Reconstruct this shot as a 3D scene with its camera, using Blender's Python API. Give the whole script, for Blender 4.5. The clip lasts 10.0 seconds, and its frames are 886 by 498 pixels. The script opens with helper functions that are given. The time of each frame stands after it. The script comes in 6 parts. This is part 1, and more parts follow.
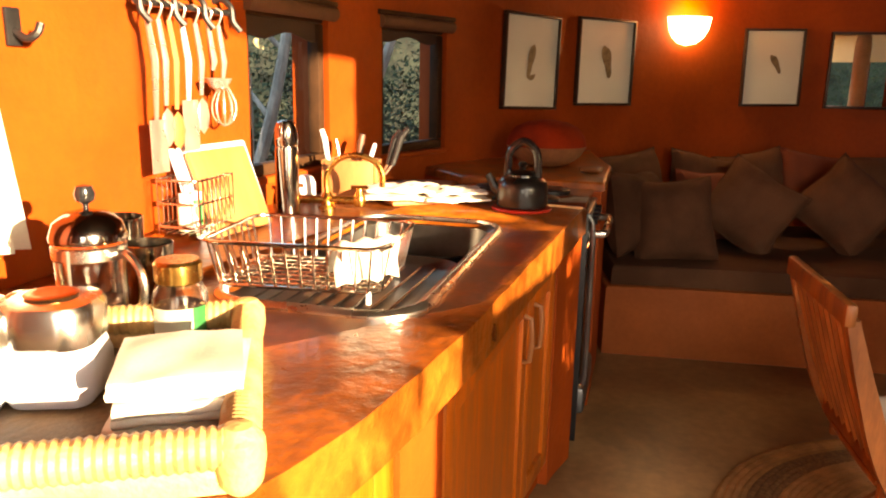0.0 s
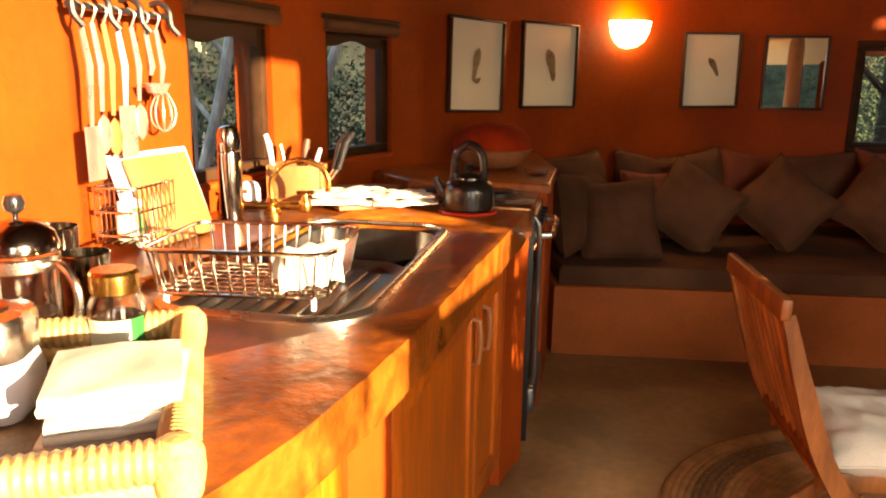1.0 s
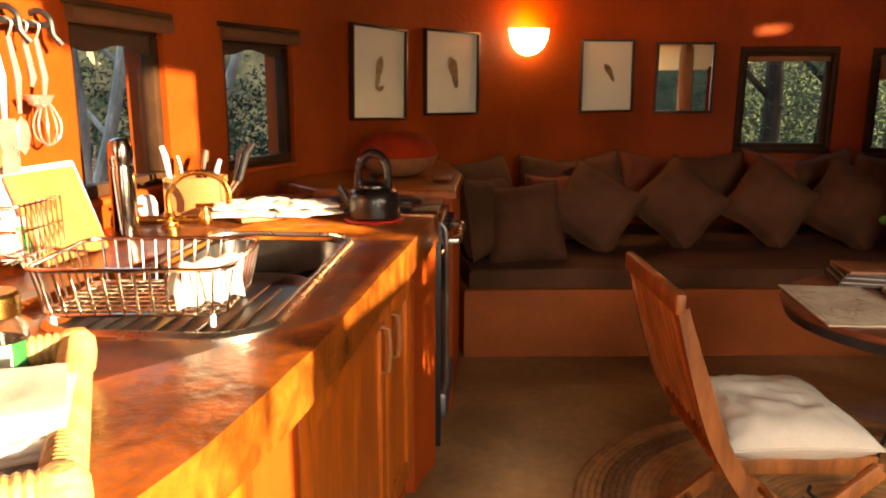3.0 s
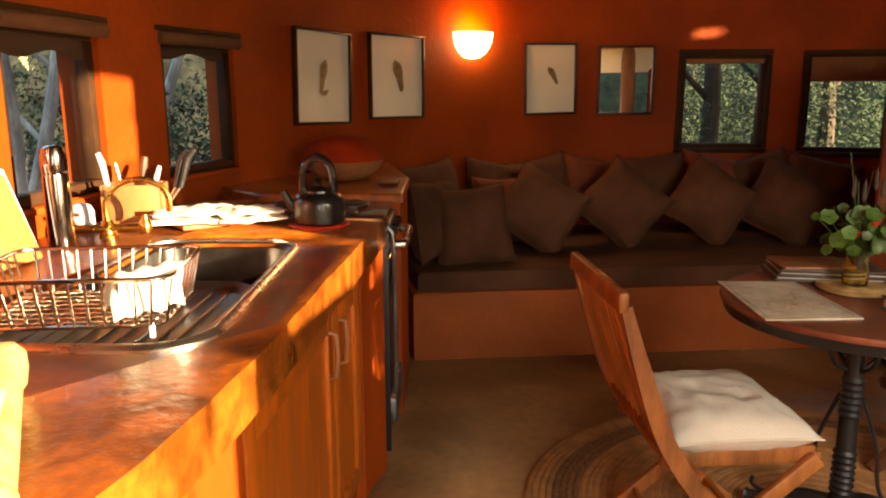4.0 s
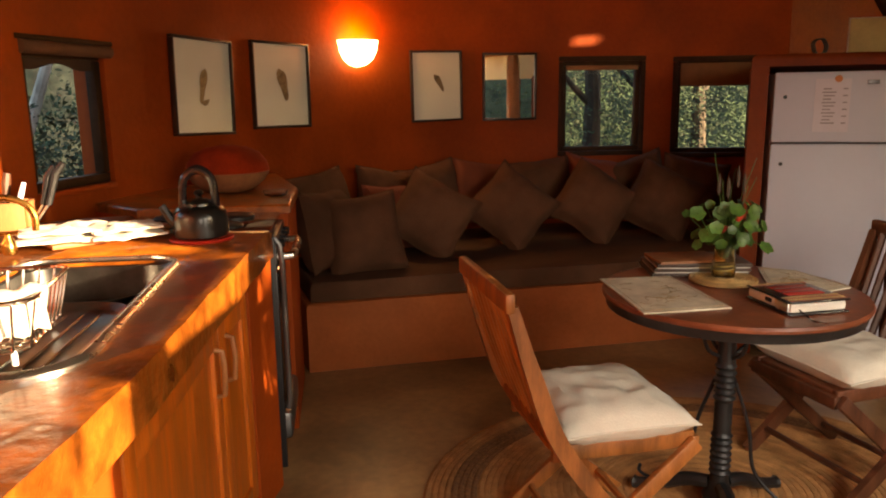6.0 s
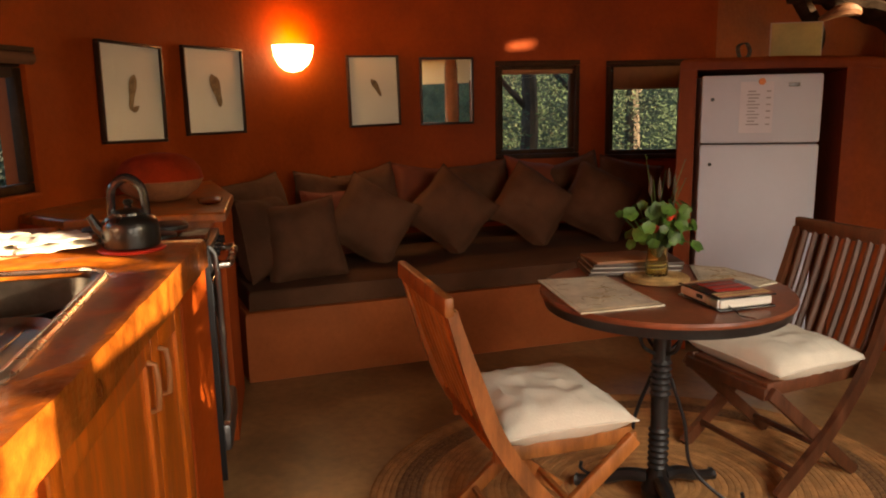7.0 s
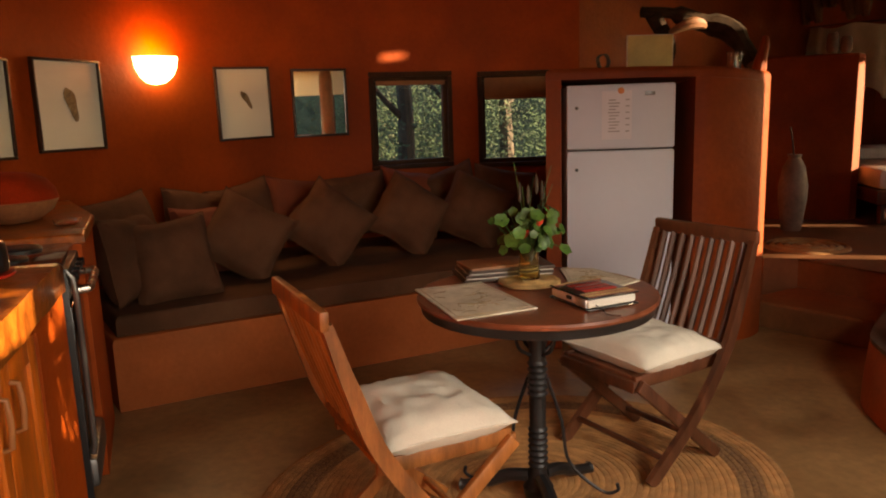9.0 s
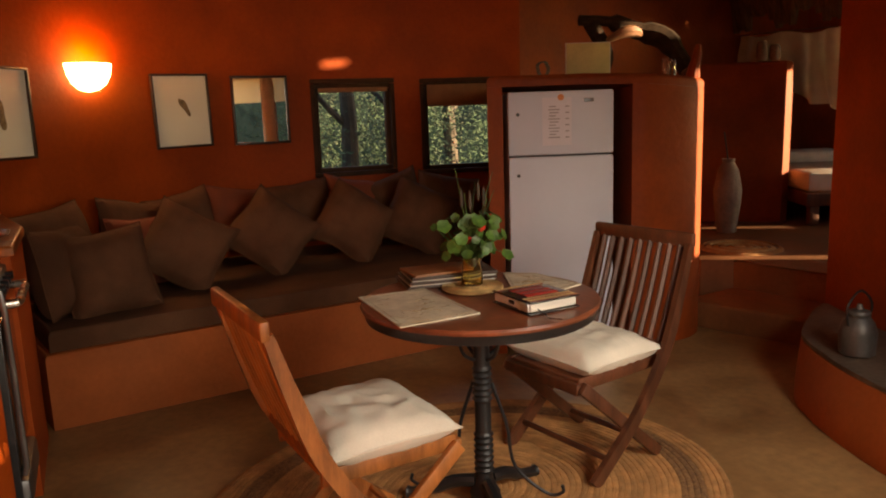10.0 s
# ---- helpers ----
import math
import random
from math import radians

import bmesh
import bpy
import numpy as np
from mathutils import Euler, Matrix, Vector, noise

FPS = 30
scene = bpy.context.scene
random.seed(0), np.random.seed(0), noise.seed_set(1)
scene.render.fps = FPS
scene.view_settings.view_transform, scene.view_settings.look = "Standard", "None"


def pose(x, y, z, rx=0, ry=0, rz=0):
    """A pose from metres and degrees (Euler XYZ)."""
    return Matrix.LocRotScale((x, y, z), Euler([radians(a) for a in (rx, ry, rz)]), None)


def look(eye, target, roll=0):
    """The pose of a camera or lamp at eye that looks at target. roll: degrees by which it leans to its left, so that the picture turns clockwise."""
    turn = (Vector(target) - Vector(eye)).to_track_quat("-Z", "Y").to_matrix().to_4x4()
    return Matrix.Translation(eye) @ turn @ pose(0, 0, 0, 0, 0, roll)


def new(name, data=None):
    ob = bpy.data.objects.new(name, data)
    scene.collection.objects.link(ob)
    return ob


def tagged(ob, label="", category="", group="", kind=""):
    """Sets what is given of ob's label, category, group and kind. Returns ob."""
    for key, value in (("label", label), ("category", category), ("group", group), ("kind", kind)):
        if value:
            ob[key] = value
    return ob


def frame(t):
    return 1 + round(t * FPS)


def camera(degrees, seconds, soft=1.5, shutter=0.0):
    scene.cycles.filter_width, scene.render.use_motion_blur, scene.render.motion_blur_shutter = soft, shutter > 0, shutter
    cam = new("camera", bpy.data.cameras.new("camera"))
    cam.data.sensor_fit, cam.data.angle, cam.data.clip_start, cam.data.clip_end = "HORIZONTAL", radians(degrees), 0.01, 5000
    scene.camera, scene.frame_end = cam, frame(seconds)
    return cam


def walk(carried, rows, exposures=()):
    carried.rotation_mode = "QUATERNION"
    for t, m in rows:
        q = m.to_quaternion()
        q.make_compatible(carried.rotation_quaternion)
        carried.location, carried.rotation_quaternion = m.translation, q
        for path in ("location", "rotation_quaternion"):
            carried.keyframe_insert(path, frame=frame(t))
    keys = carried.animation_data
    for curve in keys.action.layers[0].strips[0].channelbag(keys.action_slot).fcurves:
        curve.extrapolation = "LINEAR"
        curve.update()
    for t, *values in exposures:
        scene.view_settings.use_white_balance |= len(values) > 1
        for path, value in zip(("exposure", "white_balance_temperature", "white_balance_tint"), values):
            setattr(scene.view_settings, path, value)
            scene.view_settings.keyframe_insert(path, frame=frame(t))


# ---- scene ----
cam = camera(61.0, 10.0, soft=2.0)
PATH = [
    (0.0, -0.048, 0.163, 1.285, 14.67, -13.21, 1.03),
    (0.5, -0.042, 0.165, 1.285, 12.51, -13.04, 0.89),
    (1.0, -0.037, 0.166, 1.285, 10.89, -12.88, 0.76),
    (1.5, -0.033, 0.167, 1.285, 9.35, -12.72, 0.63),
    (2.0, -0.028, 0.168, 1.285, 7.62, -12.53, 0.48),
    (2.5, -0.023, 0.168, 1.285, 5.95, -12.40, 0.32),
    (4.0, -0.006, 0.170, 1.285, 0.31, -12.01, -0.19),
    (4.5, 0.000, 0.170, 1.285, -1.57, -11.93, -0.37),
    (5.0, 0.006, 0.170, 1.285, -3.58, -11.79, -0.58),
    (5.5, 0.012, 0.169, 1.285, -5.54, -11.65, -0.69),
    (7.0, 0.032, 0.167, 1.285, -12.09, -11.27, -1.23),
    (7.5, 0.038, 0.166, 1.285, -14.22, -11.16, -1.37),
    (8.0, 0.045, 0.164, 1.285, -16.56, -11.04, -1.57),
    (8.5, 0.052, 0.162, 1.285, -18.82, -10.91, -1.75),
    (9.0, 0.058, 0.160, 1.285, -21.06, -10.71, -1.90),
    (9.5, 0.064, 0.157, 1.285, -23.07, -10.52, -1.97),
    (10.0, 0.070, 0.155, 1.285, -25.18, -10.35, -2.07),
]


def aimed(x, y, z, yaw, pitch, roll):
    """A camera pose from its place, heading to the left, tilt up and lean."""
    a, b = radians(yaw), radians(pitch)
    ahead = Vector((-math.sin(a) * math.cos(b), math.cos(a) * math.cos(b), math.sin(b)))
    return look((x, y, z), Vector((x, y, z)) + ahead, roll)


walk(cam, [(t, aimed(*row)) for t, *row in PATH],
     [(0.0, 2.76, 7400, 10), (2.5, 2.69, 7400, 10), (5.5, 2.55, 7400, 10), (8.0, 2.48, 7400, 10), (10.0, 2.48, 7400, 10)])

# ---- light ----
SUN_WAY = Vector((-0.82, 0.57, -0.20)).normalized()
world = bpy.data.worlds.new("sky")
scene.world = world
world.use_nodes = True
wn = world.node_tree.nodes
sky = wn.new("ShaderNodeTexSky")
sky.sky_type = "NISHITA"
sky.sun_disc = False
sky.sun_elevation = radians(11)
sky.sun_rotation = math.atan2(0.82, -0.57)
wn["Background"].inputs["Strength"].default_value = 0.135
world.node_tree.links.new(sky.outputs[0], wn["Background"].inputs["Color"])
sun = new("sun", bpy.data.lights.new("sun", "SUN"))
sun.data.energy, sun.data.angle, sun.data.color = 5.0, radians(0.5), (1.0, 0.765, 0.50)
sun.rotation_euler = (-SUN_WAY).to_track_quat("Z", "Y").to_euler()



def daylight_fill(eye, target, w, h, watts, spread=180):
    """An added area lamp standing in for sky light at a wall opening."""
    ob = new("opening_fill", bpy.data.lights.new("opening_fill", "AREA"))
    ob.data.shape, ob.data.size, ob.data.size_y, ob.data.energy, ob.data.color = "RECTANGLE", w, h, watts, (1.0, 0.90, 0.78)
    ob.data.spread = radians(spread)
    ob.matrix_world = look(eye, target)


daylight_fill((1.42, -0.72, 1.15), (0.9, 2.0, -0.3), 0.58, 2.0, 2.6, 95)
daylight_fill((1.90, -0.04, 1.62), (2.0, 1.7, 0.0), 0.78, 0.56, 2.1, 85)
daylight_fill((0.42, -1.50, 1.5), (0.6, 3.0, -0.4), 0.7, 1.1, 1.3, 95)
daylight_fill((6.2, 1.55, 1.6), (4.6, 3.8, 0.6), 1.1, 1.5, 0.6)

# ---- materials ----
def mat(name, color, rough=0.6, metal=0.0, vary=0.12, scale=6.0, fine=60.0, bump=0.15, second=None, coat=0.0, spec=0.5, stretch=(1, 1, 1), warp=0.0):
    m = bpy.data.materials.new(name)
    m.use_nodes = True
    n, l = m.node_tree.nodes, m.node_tree.links
    b = n["Principled BSDF"]
    tc = n.new("ShaderNodeTexCoord")
    mp = n.new("ShaderNodeMapping")
    mp.inputs["Scale"].default_value = stretch
    l.new(tc.outputs["Object"], mp.inputs[0])
    big, small = n.new("ShaderNodeTexNoise"), n.new("ShaderNodeTexNoise")
    big.inputs["Scale"].default_value, small.inputs["Scale"].default_value = scale, fine
    big.inputs["Detail"].default_value, small.inputs["Detail"].default_value = 5, 3
    big.inputs["Distortion"].default_value = warp
    l.new(mp.outputs[0], big.inputs["Vector"]), l.new(mp.outputs[0], small.inputs["Vector"])
    info = n.new("ShaderNodeObjectInfo")
    add = n.new("ShaderNodeMath")
    add.operation = "MULTIPLY_ADD"
    add.inputs[1].default_value, add.inputs[2].default_value = 0.25, -0.12
    l.new(info.outputs["Random"], add.inputs[0])
    s1 = n.new("ShaderNodeMath")
    s1.operation = "ADD"
    l.new(big.outputs["Fac"], s1.inputs[0]), l.new(add.outputs[0], s1.inputs[1])
    ramp = n.new("ShaderNodeValToRGB")
    c = Vector(color)
    dark = c * (1 - 2.2 * vary)
    light = Vector(second) if second else c * (1 + 1.8 * vary)
    ramp.color_ramp.elements[0].position, ramp.color_ramp.elements[1].position = 0.3, 0.72
    ramp.color_ramp.elements[0].color = (*dark, 1)
    ramp.color_ramp.elements[1].color = (*light, 1)
    l.new(s1.outputs[0], ramp.inputs[0])
    mix = n.new("ShaderNodeMix")
    mix.data_type, mix.blend_type = "RGBA", "MULTIPLY"
    mix.inputs[0].default_value = min(1.0, vary * 2.5)
    l.new(ramp.outputs[0], mix.inputs[6]), l.new(small.outputs["Fac"], mix.inputs[7])
    l.new(mix.outputs[2], b.inputs["Base Color"])
    rr = n.new("ShaderNodeMapRange")
    rr.inputs[3].default_value, rr.inputs[4].default_value = max(0.03, rough - 0.12), min(1, rough + 0.12)
    l.new(big.outputs["Fac"], rr.inputs[0]), l.new(rr.outputs[0], b.inputs["Roughness"])
    b.inputs["Metallic"].default_value, b.inputs["Coat Weight"].default_value = metal, coat
    b.inputs["Specular IOR Level"].default_value = spec
    if bump:
        bp = n.new("ShaderNodeBump")
        bp.inputs["Strength"].default_value, bp.inputs["Distance"].default_value = bump, 0.01
        l.new(small.outputs["Fac"], bp.inputs["Height"]), l.new(bp.outputs[0], b.inputs["Normal"])
    return m


def glow(name, color, strength):
    m = mat(name, color, 0.3, vary=0.0, bump=0)
    b = m.node_tree.nodes["Principled BSDF"]
    b.inputs["Emission Color"].default_value, b.inputs["Emission Strength"].default_value = (*color, 1), strength
    return m


def glassy(name, color=(1, 1, 1), rough=0.0, ior=1.45):
    m = bpy.data.materials.new(name)
    m.use_nodes = True
    b = m.node_tree.nodes["Principled BSDF"]
    b.inputs["Base Color"].default_value, b.inputs["Roughness"].default_value = (*color, 1), rough
    b.inputs["Transmission Weight"].default_value, b.inputs["IOR"].default_value = 1.0, ior
    return m


def clear_pane(name, tint=(1, 1, 1)):
    """Thin glass: see-through, with a mirror sheen."""
    m = bpy.data.materials.new(name)
    m.use_nodes = True
    n, l = m.node_tree.nodes, m.node_tree.links
    n.remove(n["Principled BSDF"])
    tr, gl, fr, mx = n.new("ShaderNodeBsdfTransparent"), n.new("ShaderNodeBsdfGlossy"), n.new("ShaderNodeFresnel"), n.new("ShaderNodeMixShader")
    tr.inputs[0].default_value = (*tint, 1)
    gl.inputs["Roughness"].default_value = 0.02
    fr.inputs[0].default_value = 1.5
    l.new(fr.outputs[0], mx.inputs[0]), l.new(tr.outputs[0], mx.inputs[1]), l.new(gl.outputs[0], mx.inputs[2])
    l.new(mx.outputs[0], n["Material Output"].inputs[0])
    return m


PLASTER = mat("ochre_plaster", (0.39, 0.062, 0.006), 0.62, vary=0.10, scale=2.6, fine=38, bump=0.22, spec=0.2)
# darker copy of the ochre plaster: the far walls' weak light is in its colour
PLASTER_DIM = mat("dim_ochre_plaster", (0.24, 0.042, 0.005), 0.6, vary=0.12, scale=3.0, fine=40, bump=0.25, spec=0.2)
BENCH = mat("pink_plaster", (0.45, 0.118, 0.030), 0.7, vary=0.10, scale=3.0, fine=45, bump=0.2, spec=0.2)
CEMENT = mat("polished_red_cement", (0.48, 0.125, 0.015), 0.32, vary=0.26, scale=9, fine=52, bump=0.28, coat=0.10, warp=1.0)
FLOOR = mat("polished_floor_cement", (0.20, 0.078, 0.024), 0.36, vary=0.22, scale=2.0, fine=26, bump=0.06, warp=1.2, second=(0.42, 0.245, 0.105))
STEP = mat("step_cement", (0.21, 0.085, 0.034), 0.55, vary=0.15, scale=3, fine=30, bump=0.1, spec=0.25)
CEILING = mat("thatch_underside", (0.16, 0.09, 0.04), 0.9, vary=0.25, scale=8, fine=90, bump=0.5, stretch=(1, 6, 1))
CABINET = mat("varnished_pine", (0.66, 0.155, 0.013), 0.35, vary=0.16, scale=5, fine=40, bump=0.06, stretch=(6, 6, 0.6), coat=0.15)
TEAK = mat("oiled_teak", (0.40, 0.138, 0.032), 0.46, vary=0.20, scale=5, fine=60, bump=0.08, stretch=(5, 5, 0.8))
DARK_TEAK = mat("dark_teak", (0.13, 0.044, 0.019), 0.45, vary=0.22, scale=5, fine=60, bump=0.08, stretch=(5, 5, 0.8))
TABLE_WOOD = mat("dark_red_tabletop", (0.13, 0.042, 0.020), 0.25, vary=0.22, scale=5, fine=50, bump=0.05, stretch=(1, 8, 1), coat=0.3)
TABLE_RIM = mat("red_brown_rim", (0.34, 0.10, 0.045), 0.35, vary=0.2, scale=7, fine=40, bump=0.05)
IRON = mat("black_iron", (0.024, 0.023, 0.024), 0.42, metal=0.35, vary=0.15, scale=12, fine=80, bump=0.1)
FRAME = mat("dark_picture_frame", (0.045, 0.022, 0.012), 0.4, vary=0.15, scale=10, fine=60, bump=0.05)
WINFRAME = mat("dark_window_timber", (0.055, 0.025, 0.011), 0.6, vary=0.18, scale=8, fine=60, bump=0.08, spec=0.15)
SHADE = mat("brown_blind_cloth", (0.045, 0.020, 0.010), 0.85, vary=0.1, scale=12, fine=140, bump=0.15)
ROLL = mat("dark_rolled_canvas", (0.15, 0.065, 0.030), 0.8, vary=0.1, scale=12, fine=140, bump=0.15)
BLIND = mat("rolled_blind_canvas", (0.26, 0.12, 0.055), 0.8, vary=0.08, scale=12, fine=140, bump=0.15)
PAPER = mat("print_paper", (0.84, 0.79, 0.66), 0.7, vary=0.03, scale=4, fine=80, bump=0.02)
INK = mat("brown_print_ink", (0.40, 0.28, 0.14), 0.8, vary=0.25, scale=30, fine=120, bump=0)
CUSHION = mat("taupe_cushion_cloth", (0.132, 0.058, 0.030), 0.9, vary=0.16, scale=5, fine=260, bump=0.25, spec=0.15)
CUSHION_RUST = mat("rust_cushion_cloth", (0.20, 0.042, 0.014), 0.9, vary=0.14, scale=5, fine=260, bump=0.25)
MATTRESS = mat("taupe_mattress_cloth", (0.135, 0.062, 0.032), 0.92, vary=0.14, scale=4, fine=220, bump=0.25, spec=0.15)
SEATPAD = mat("cream_seat_cloth", (0.67, 0.62, 0.52), 0.88, vary=0.06, scale=7, fine=200, bump=0.2)
LINEN = mat("white_linen", (0.70, 0.66, 0.59), 0.9, vary=0.05, scale=9, fine=220, bump=0.10)
WHITE = mat("white_enamel", (0.59, 0.615, 0.70), 0.55, vary=0.02, scale=3, fine=30, bump=0.0, coat=0.0)
RUBBER = mat("dark_rubber", (0.02, 0.02, 0.02), 0.7, vary=0.1, bump=0)
STEEL = mat("brushed_steel", (0.66, 0.63, 0.59), 0.27, metal=1.0, vary=0.03, scale=14, fine=120, bump=0.01)
# steel with its colour darkened in place of the dark room it reflects
POLISHED = mat("dark_polished_steel", (0.34, 0.305, 0.275), 0.09, metal=1.0, vary=0.04, scale=14, fine=120, bump=0.0)
COPPER = mat("worn_copper", (0.60, 0.27, 0.10), 0.3, metal=1.0, vary=0.15, scale=18, fine=80, bump=0.03)
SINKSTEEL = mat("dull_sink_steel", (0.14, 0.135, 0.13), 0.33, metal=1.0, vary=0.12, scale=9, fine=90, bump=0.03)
CHROME = mat("chrome_wire", (0.80, 0.76, 0.70), 0.16, metal=1.0, vary=0.03, scale=20, fine=90, bump=0)
# only partly metallic, so the sun whitens it instead of dark reflections
UTENSIL = mat("half_metallic_steel", (0.66, 0.62, 0.57), 0.30, metal=0.78, vary=0.05, scale=14, fine=120, bump=0.01)
BRASS = mat("aged_brass", (0.62, 0.36, 0.10), 0.26, metal=1.0, vary=0.14, scale=18, fine=80, bump=0.03)
BLACK = mat("black_gloss", (0.018, 0.018, 0.02), 0.18, vary=0.1, scale=8, fine=40, bump=0.0, coat=0.4)
KETTLE = mat("dark_grey_enamel", (0.011, 0.012, 0.011), 0.30, vary=0.18, scale=9, fine=60, bump=0.02, coat=0.35)
GREYBAR = mat("grey_trim_metal", (0.17, 0.17, 0.17), 0.35, metal=0.8, vary=0.06, bump=0)
RED = mat("red_enamel", (0.52, 0.035, 0.02), 0.4, vary=0.1, bump=0)
RED_DOME = mat("red_woven_cover", (0.40, 0.036, 0.008), 0.85, vary=0.15, scale=9, fine=160, bump=0.25, spec=0.1)
CALABASH = mat("tan_wooden_bowl", (0.34, 0.145, 0.06), 0.55, vary=0.2, scale=7, fine=60, bump=0.1)
CANE = mat("woven_cane", (0.62, 0.40, 0.16), 0.5, vary=0.2, scale=16, fine=120, bump=0.25)
CANE_DARK = mat("brown_cane_base", (0.16, 0.085, 0.03), 0.6, vary=0.2, scale=16, fine=120, bump=0.25)
BOARD = mat("pale_chopping_wood", (0.46, 0.180, 0.060), 0.5, vary=0.12, scale=4, fine=50, bump=0.05, stretch=(6, 1, 1))
JUTE = mat("jute_braid", (0.48, 0.235, 0.082), 0.9, vary=0.13, scale=22, fine=190, bump=0.6)
JUTE_DARK = mat("dark_jute_braid", (0.36, 0.170, 0.066), 0.9, vary=0.22, scale=70, fine=190, bump=0.6, second=(0.42, 0.22, 0.085))
LEAF = mat("green_leaf", (0.075, 0.165, 0.025), 0.5, vary=0.25, scale=20, fine=80, bump=0.1)
LEAF_LIGHT = mat("pale_leaf", (0.072, 0.112, 0.058), 0.7, vary=0.2, scale=3, fine=40, bump=0.1, spec=0.15)
BUSH = mat("bush_leaf", (0.052, 0.075, 0.042), 0.7, vary=0.2, scale=2, fine=40, bump=0.1, second=(0.085, 0.105, 0.066), spec=0.15)
BARK = mat("pale_bark", (0.92, 0.83, 0.70), 0.85, vary=0.25, scale=7, fine=40, bump=0.5, stretch=(1, 1, 0.4))
BARK_DARK = mat("brown_bark", (0.085, 0.065, 0.045), 0.9, vary=0.3, scale=7, fine=40, bump=0.5, stretch=(1, 1, 0.4))
DRIFTWOOD = mat("dark_driftwood", (0.045, 0.026, 0.015), 0.9, vary=0.3, scale=7, fine=40, bump=0.5, stretch=(0.4, 1, 1), spec=0.1)
SOIL = mat("dry_soil", (0.20, 0.16, 0.09), 0.95, vary=0.3, scale=1.5, fine=30, bump=0.4)
FLOWER = mat("red_petal", (0.62, 0.05, 0.03), 0.5, vary=0.1, bump=0)
DULLPOT = mat("dull_grey_pot", (0.12, 0.115, 0.11), 0.5, metal=0.5, vary=0.15, scale=9, fine=70, bump=0.05)
NOTE = mat("lilac_white_paper", (0.68, 0.66, 0.72), 0.7, vary=0.03, bump=0)
WRITING = mat("grey_writing", (0.36, 0.34, 0.37), 0.8, vary=0.1, bump=0)
CANE_ORANGE = mat("orange_plastic", (0.62, 0.20, 0.03), 0.5, vary=0.05, bump=0)
AMBER = glassy("amber_glass", (0.96, 0.86, 0.50), 0.02)
CLEAR = glassy("clear_glass", (0.96, 0.96, 0.94), 0.0)
PANE = clear_pane("window_glass")
PICGLASS = clear_pane("picture_glass")
MAP = mat("map_paper", (0.74, 0.62, 0.44), 0.6, vary=0.16, scale=11, fine=45, bump=0.03, second=(0.80, 0.72, 0.56))
PAGE = mat("page_edges", (0.72, 0.68, 0.60), 0.8, vary=0.08, fine=260, bump=0.1, stretch=(1, 1, 30))
SLATE = mat("slate_cement", (0.13, 0.095, 0.07), 0.6, vary=0.25, scale=5, fine=40, bump=0.3)
CLAY = mat("grey_clay", (0.20, 0.13, 0.095), 0.7, vary=0.2, scale=6, fine=50, bump=0.2)
MIRROR = bpy.data.materials.new("mirror_silver")
MIRROR.use_nodes = True
mb = MIRROR.node_tree.nodes["Principled BSDF"]
mb.inputs["Base Color"].default_value, mb.inputs["Metallic"].default_value, mb.inputs["Roughness"].default_value = (0.86, 0.86, 0.84, 1), 1.0, 0.01
NETTING = mat("white_netting", (0.86, 0.80, 0.72), 0.95, vary=0.08, scale=4, fine=200, bump=0.1)
LABEL = mat("label_paper", (0.74, 0.75, 0.62), 0.6, vary=0.04, bump=0)
GREEN = mat("green_print", (0.05, 0.30, 0.09), 0.5, vary=0.05, bump=0)
COFFEE = mat("coffee_granules", (0.10, 0.035, 0.012), 0.8, vary=0.3, scale=60, fine=200, bump=0.3)
BULB = glow("lamp_glass", (1.0, 0.62, 0.28), 5.0)
HEARTH = mat("orange_hearth_plaster", (0.42, 0.10, 0.022), 0.6, vary=0.12, scale=3.0, fine=40, bump=0.25, spec=0.2)
LINEN_WASH = mat("limewash", (0.74, 0.66, 0.52), 0.8, vary=0.08, scale=5, fine=40, bump=0.1)
CARD = mat("yellow_green_card", (0.52, 0.44, 0.17), 0.7, vary=0.08, scale=9, fine=60, bump=0.02)


# ---- mesh tools ----
def part(name, bm, material, parent=None, label="", smooth=True, angle=35, turn=True):
    if turn:
        bmesh.ops.recalc_face_normals(bm, faces=bm.faces)
    me = bpy.data.meshes.new(name)
    if smooth:
        cut = radians(angle)
        for e in bm.edges:
            e.smooth = len(e.link_faces) == 2 and e.calc_face_angle(0) < cut
        for f in bm.faces:
            f.smooth = True
    bm.to_mesh(me)
    bm.free()
    me.materials.append(material)
    ob = new(name, me)
    if parent is not None:
        ob.parent = parent
    return tagged(ob, label) if label else ob


def thing(name, label, category, m=None, group="", kind=""):
    ob = new(name)
    ob.empty_display_size = 0.05
    if m is not None:
        ob.matrix_world = m
    return tagged(ob, label, category, group, kind)


def box(bm, cx, cy, cz, sx, sy, sz, bevel=0.0, m=None, seg=2):
    g = bmesh.ops.create_cube(bm, size=1.0)
    bmesh.ops.scale(bm, vec=(sx, sy, sz), verts=g["verts"])
    if bevel:
        es = list({e for v in g["verts"] for e in v.link_edges})
        r = bmesh.ops.bevel(bm, geom=es, offset=bevel, segments=seg, profile=0.5, affect="EDGES")
        vs = list({v for f in r["faces"] for v in f.verts} | {v for v in g["verts"] if v.is_valid})
    else:
        vs = g["verts"]
    bmesh.ops.translate(bm, vec=(cx, cy, cz), verts=vs)
    if m is not None:
        bmesh.ops.transform(bm, matrix=m, verts=vs)
    return bm


def B(*a, **k):
    return box(bmesh.new(), *a, **k)


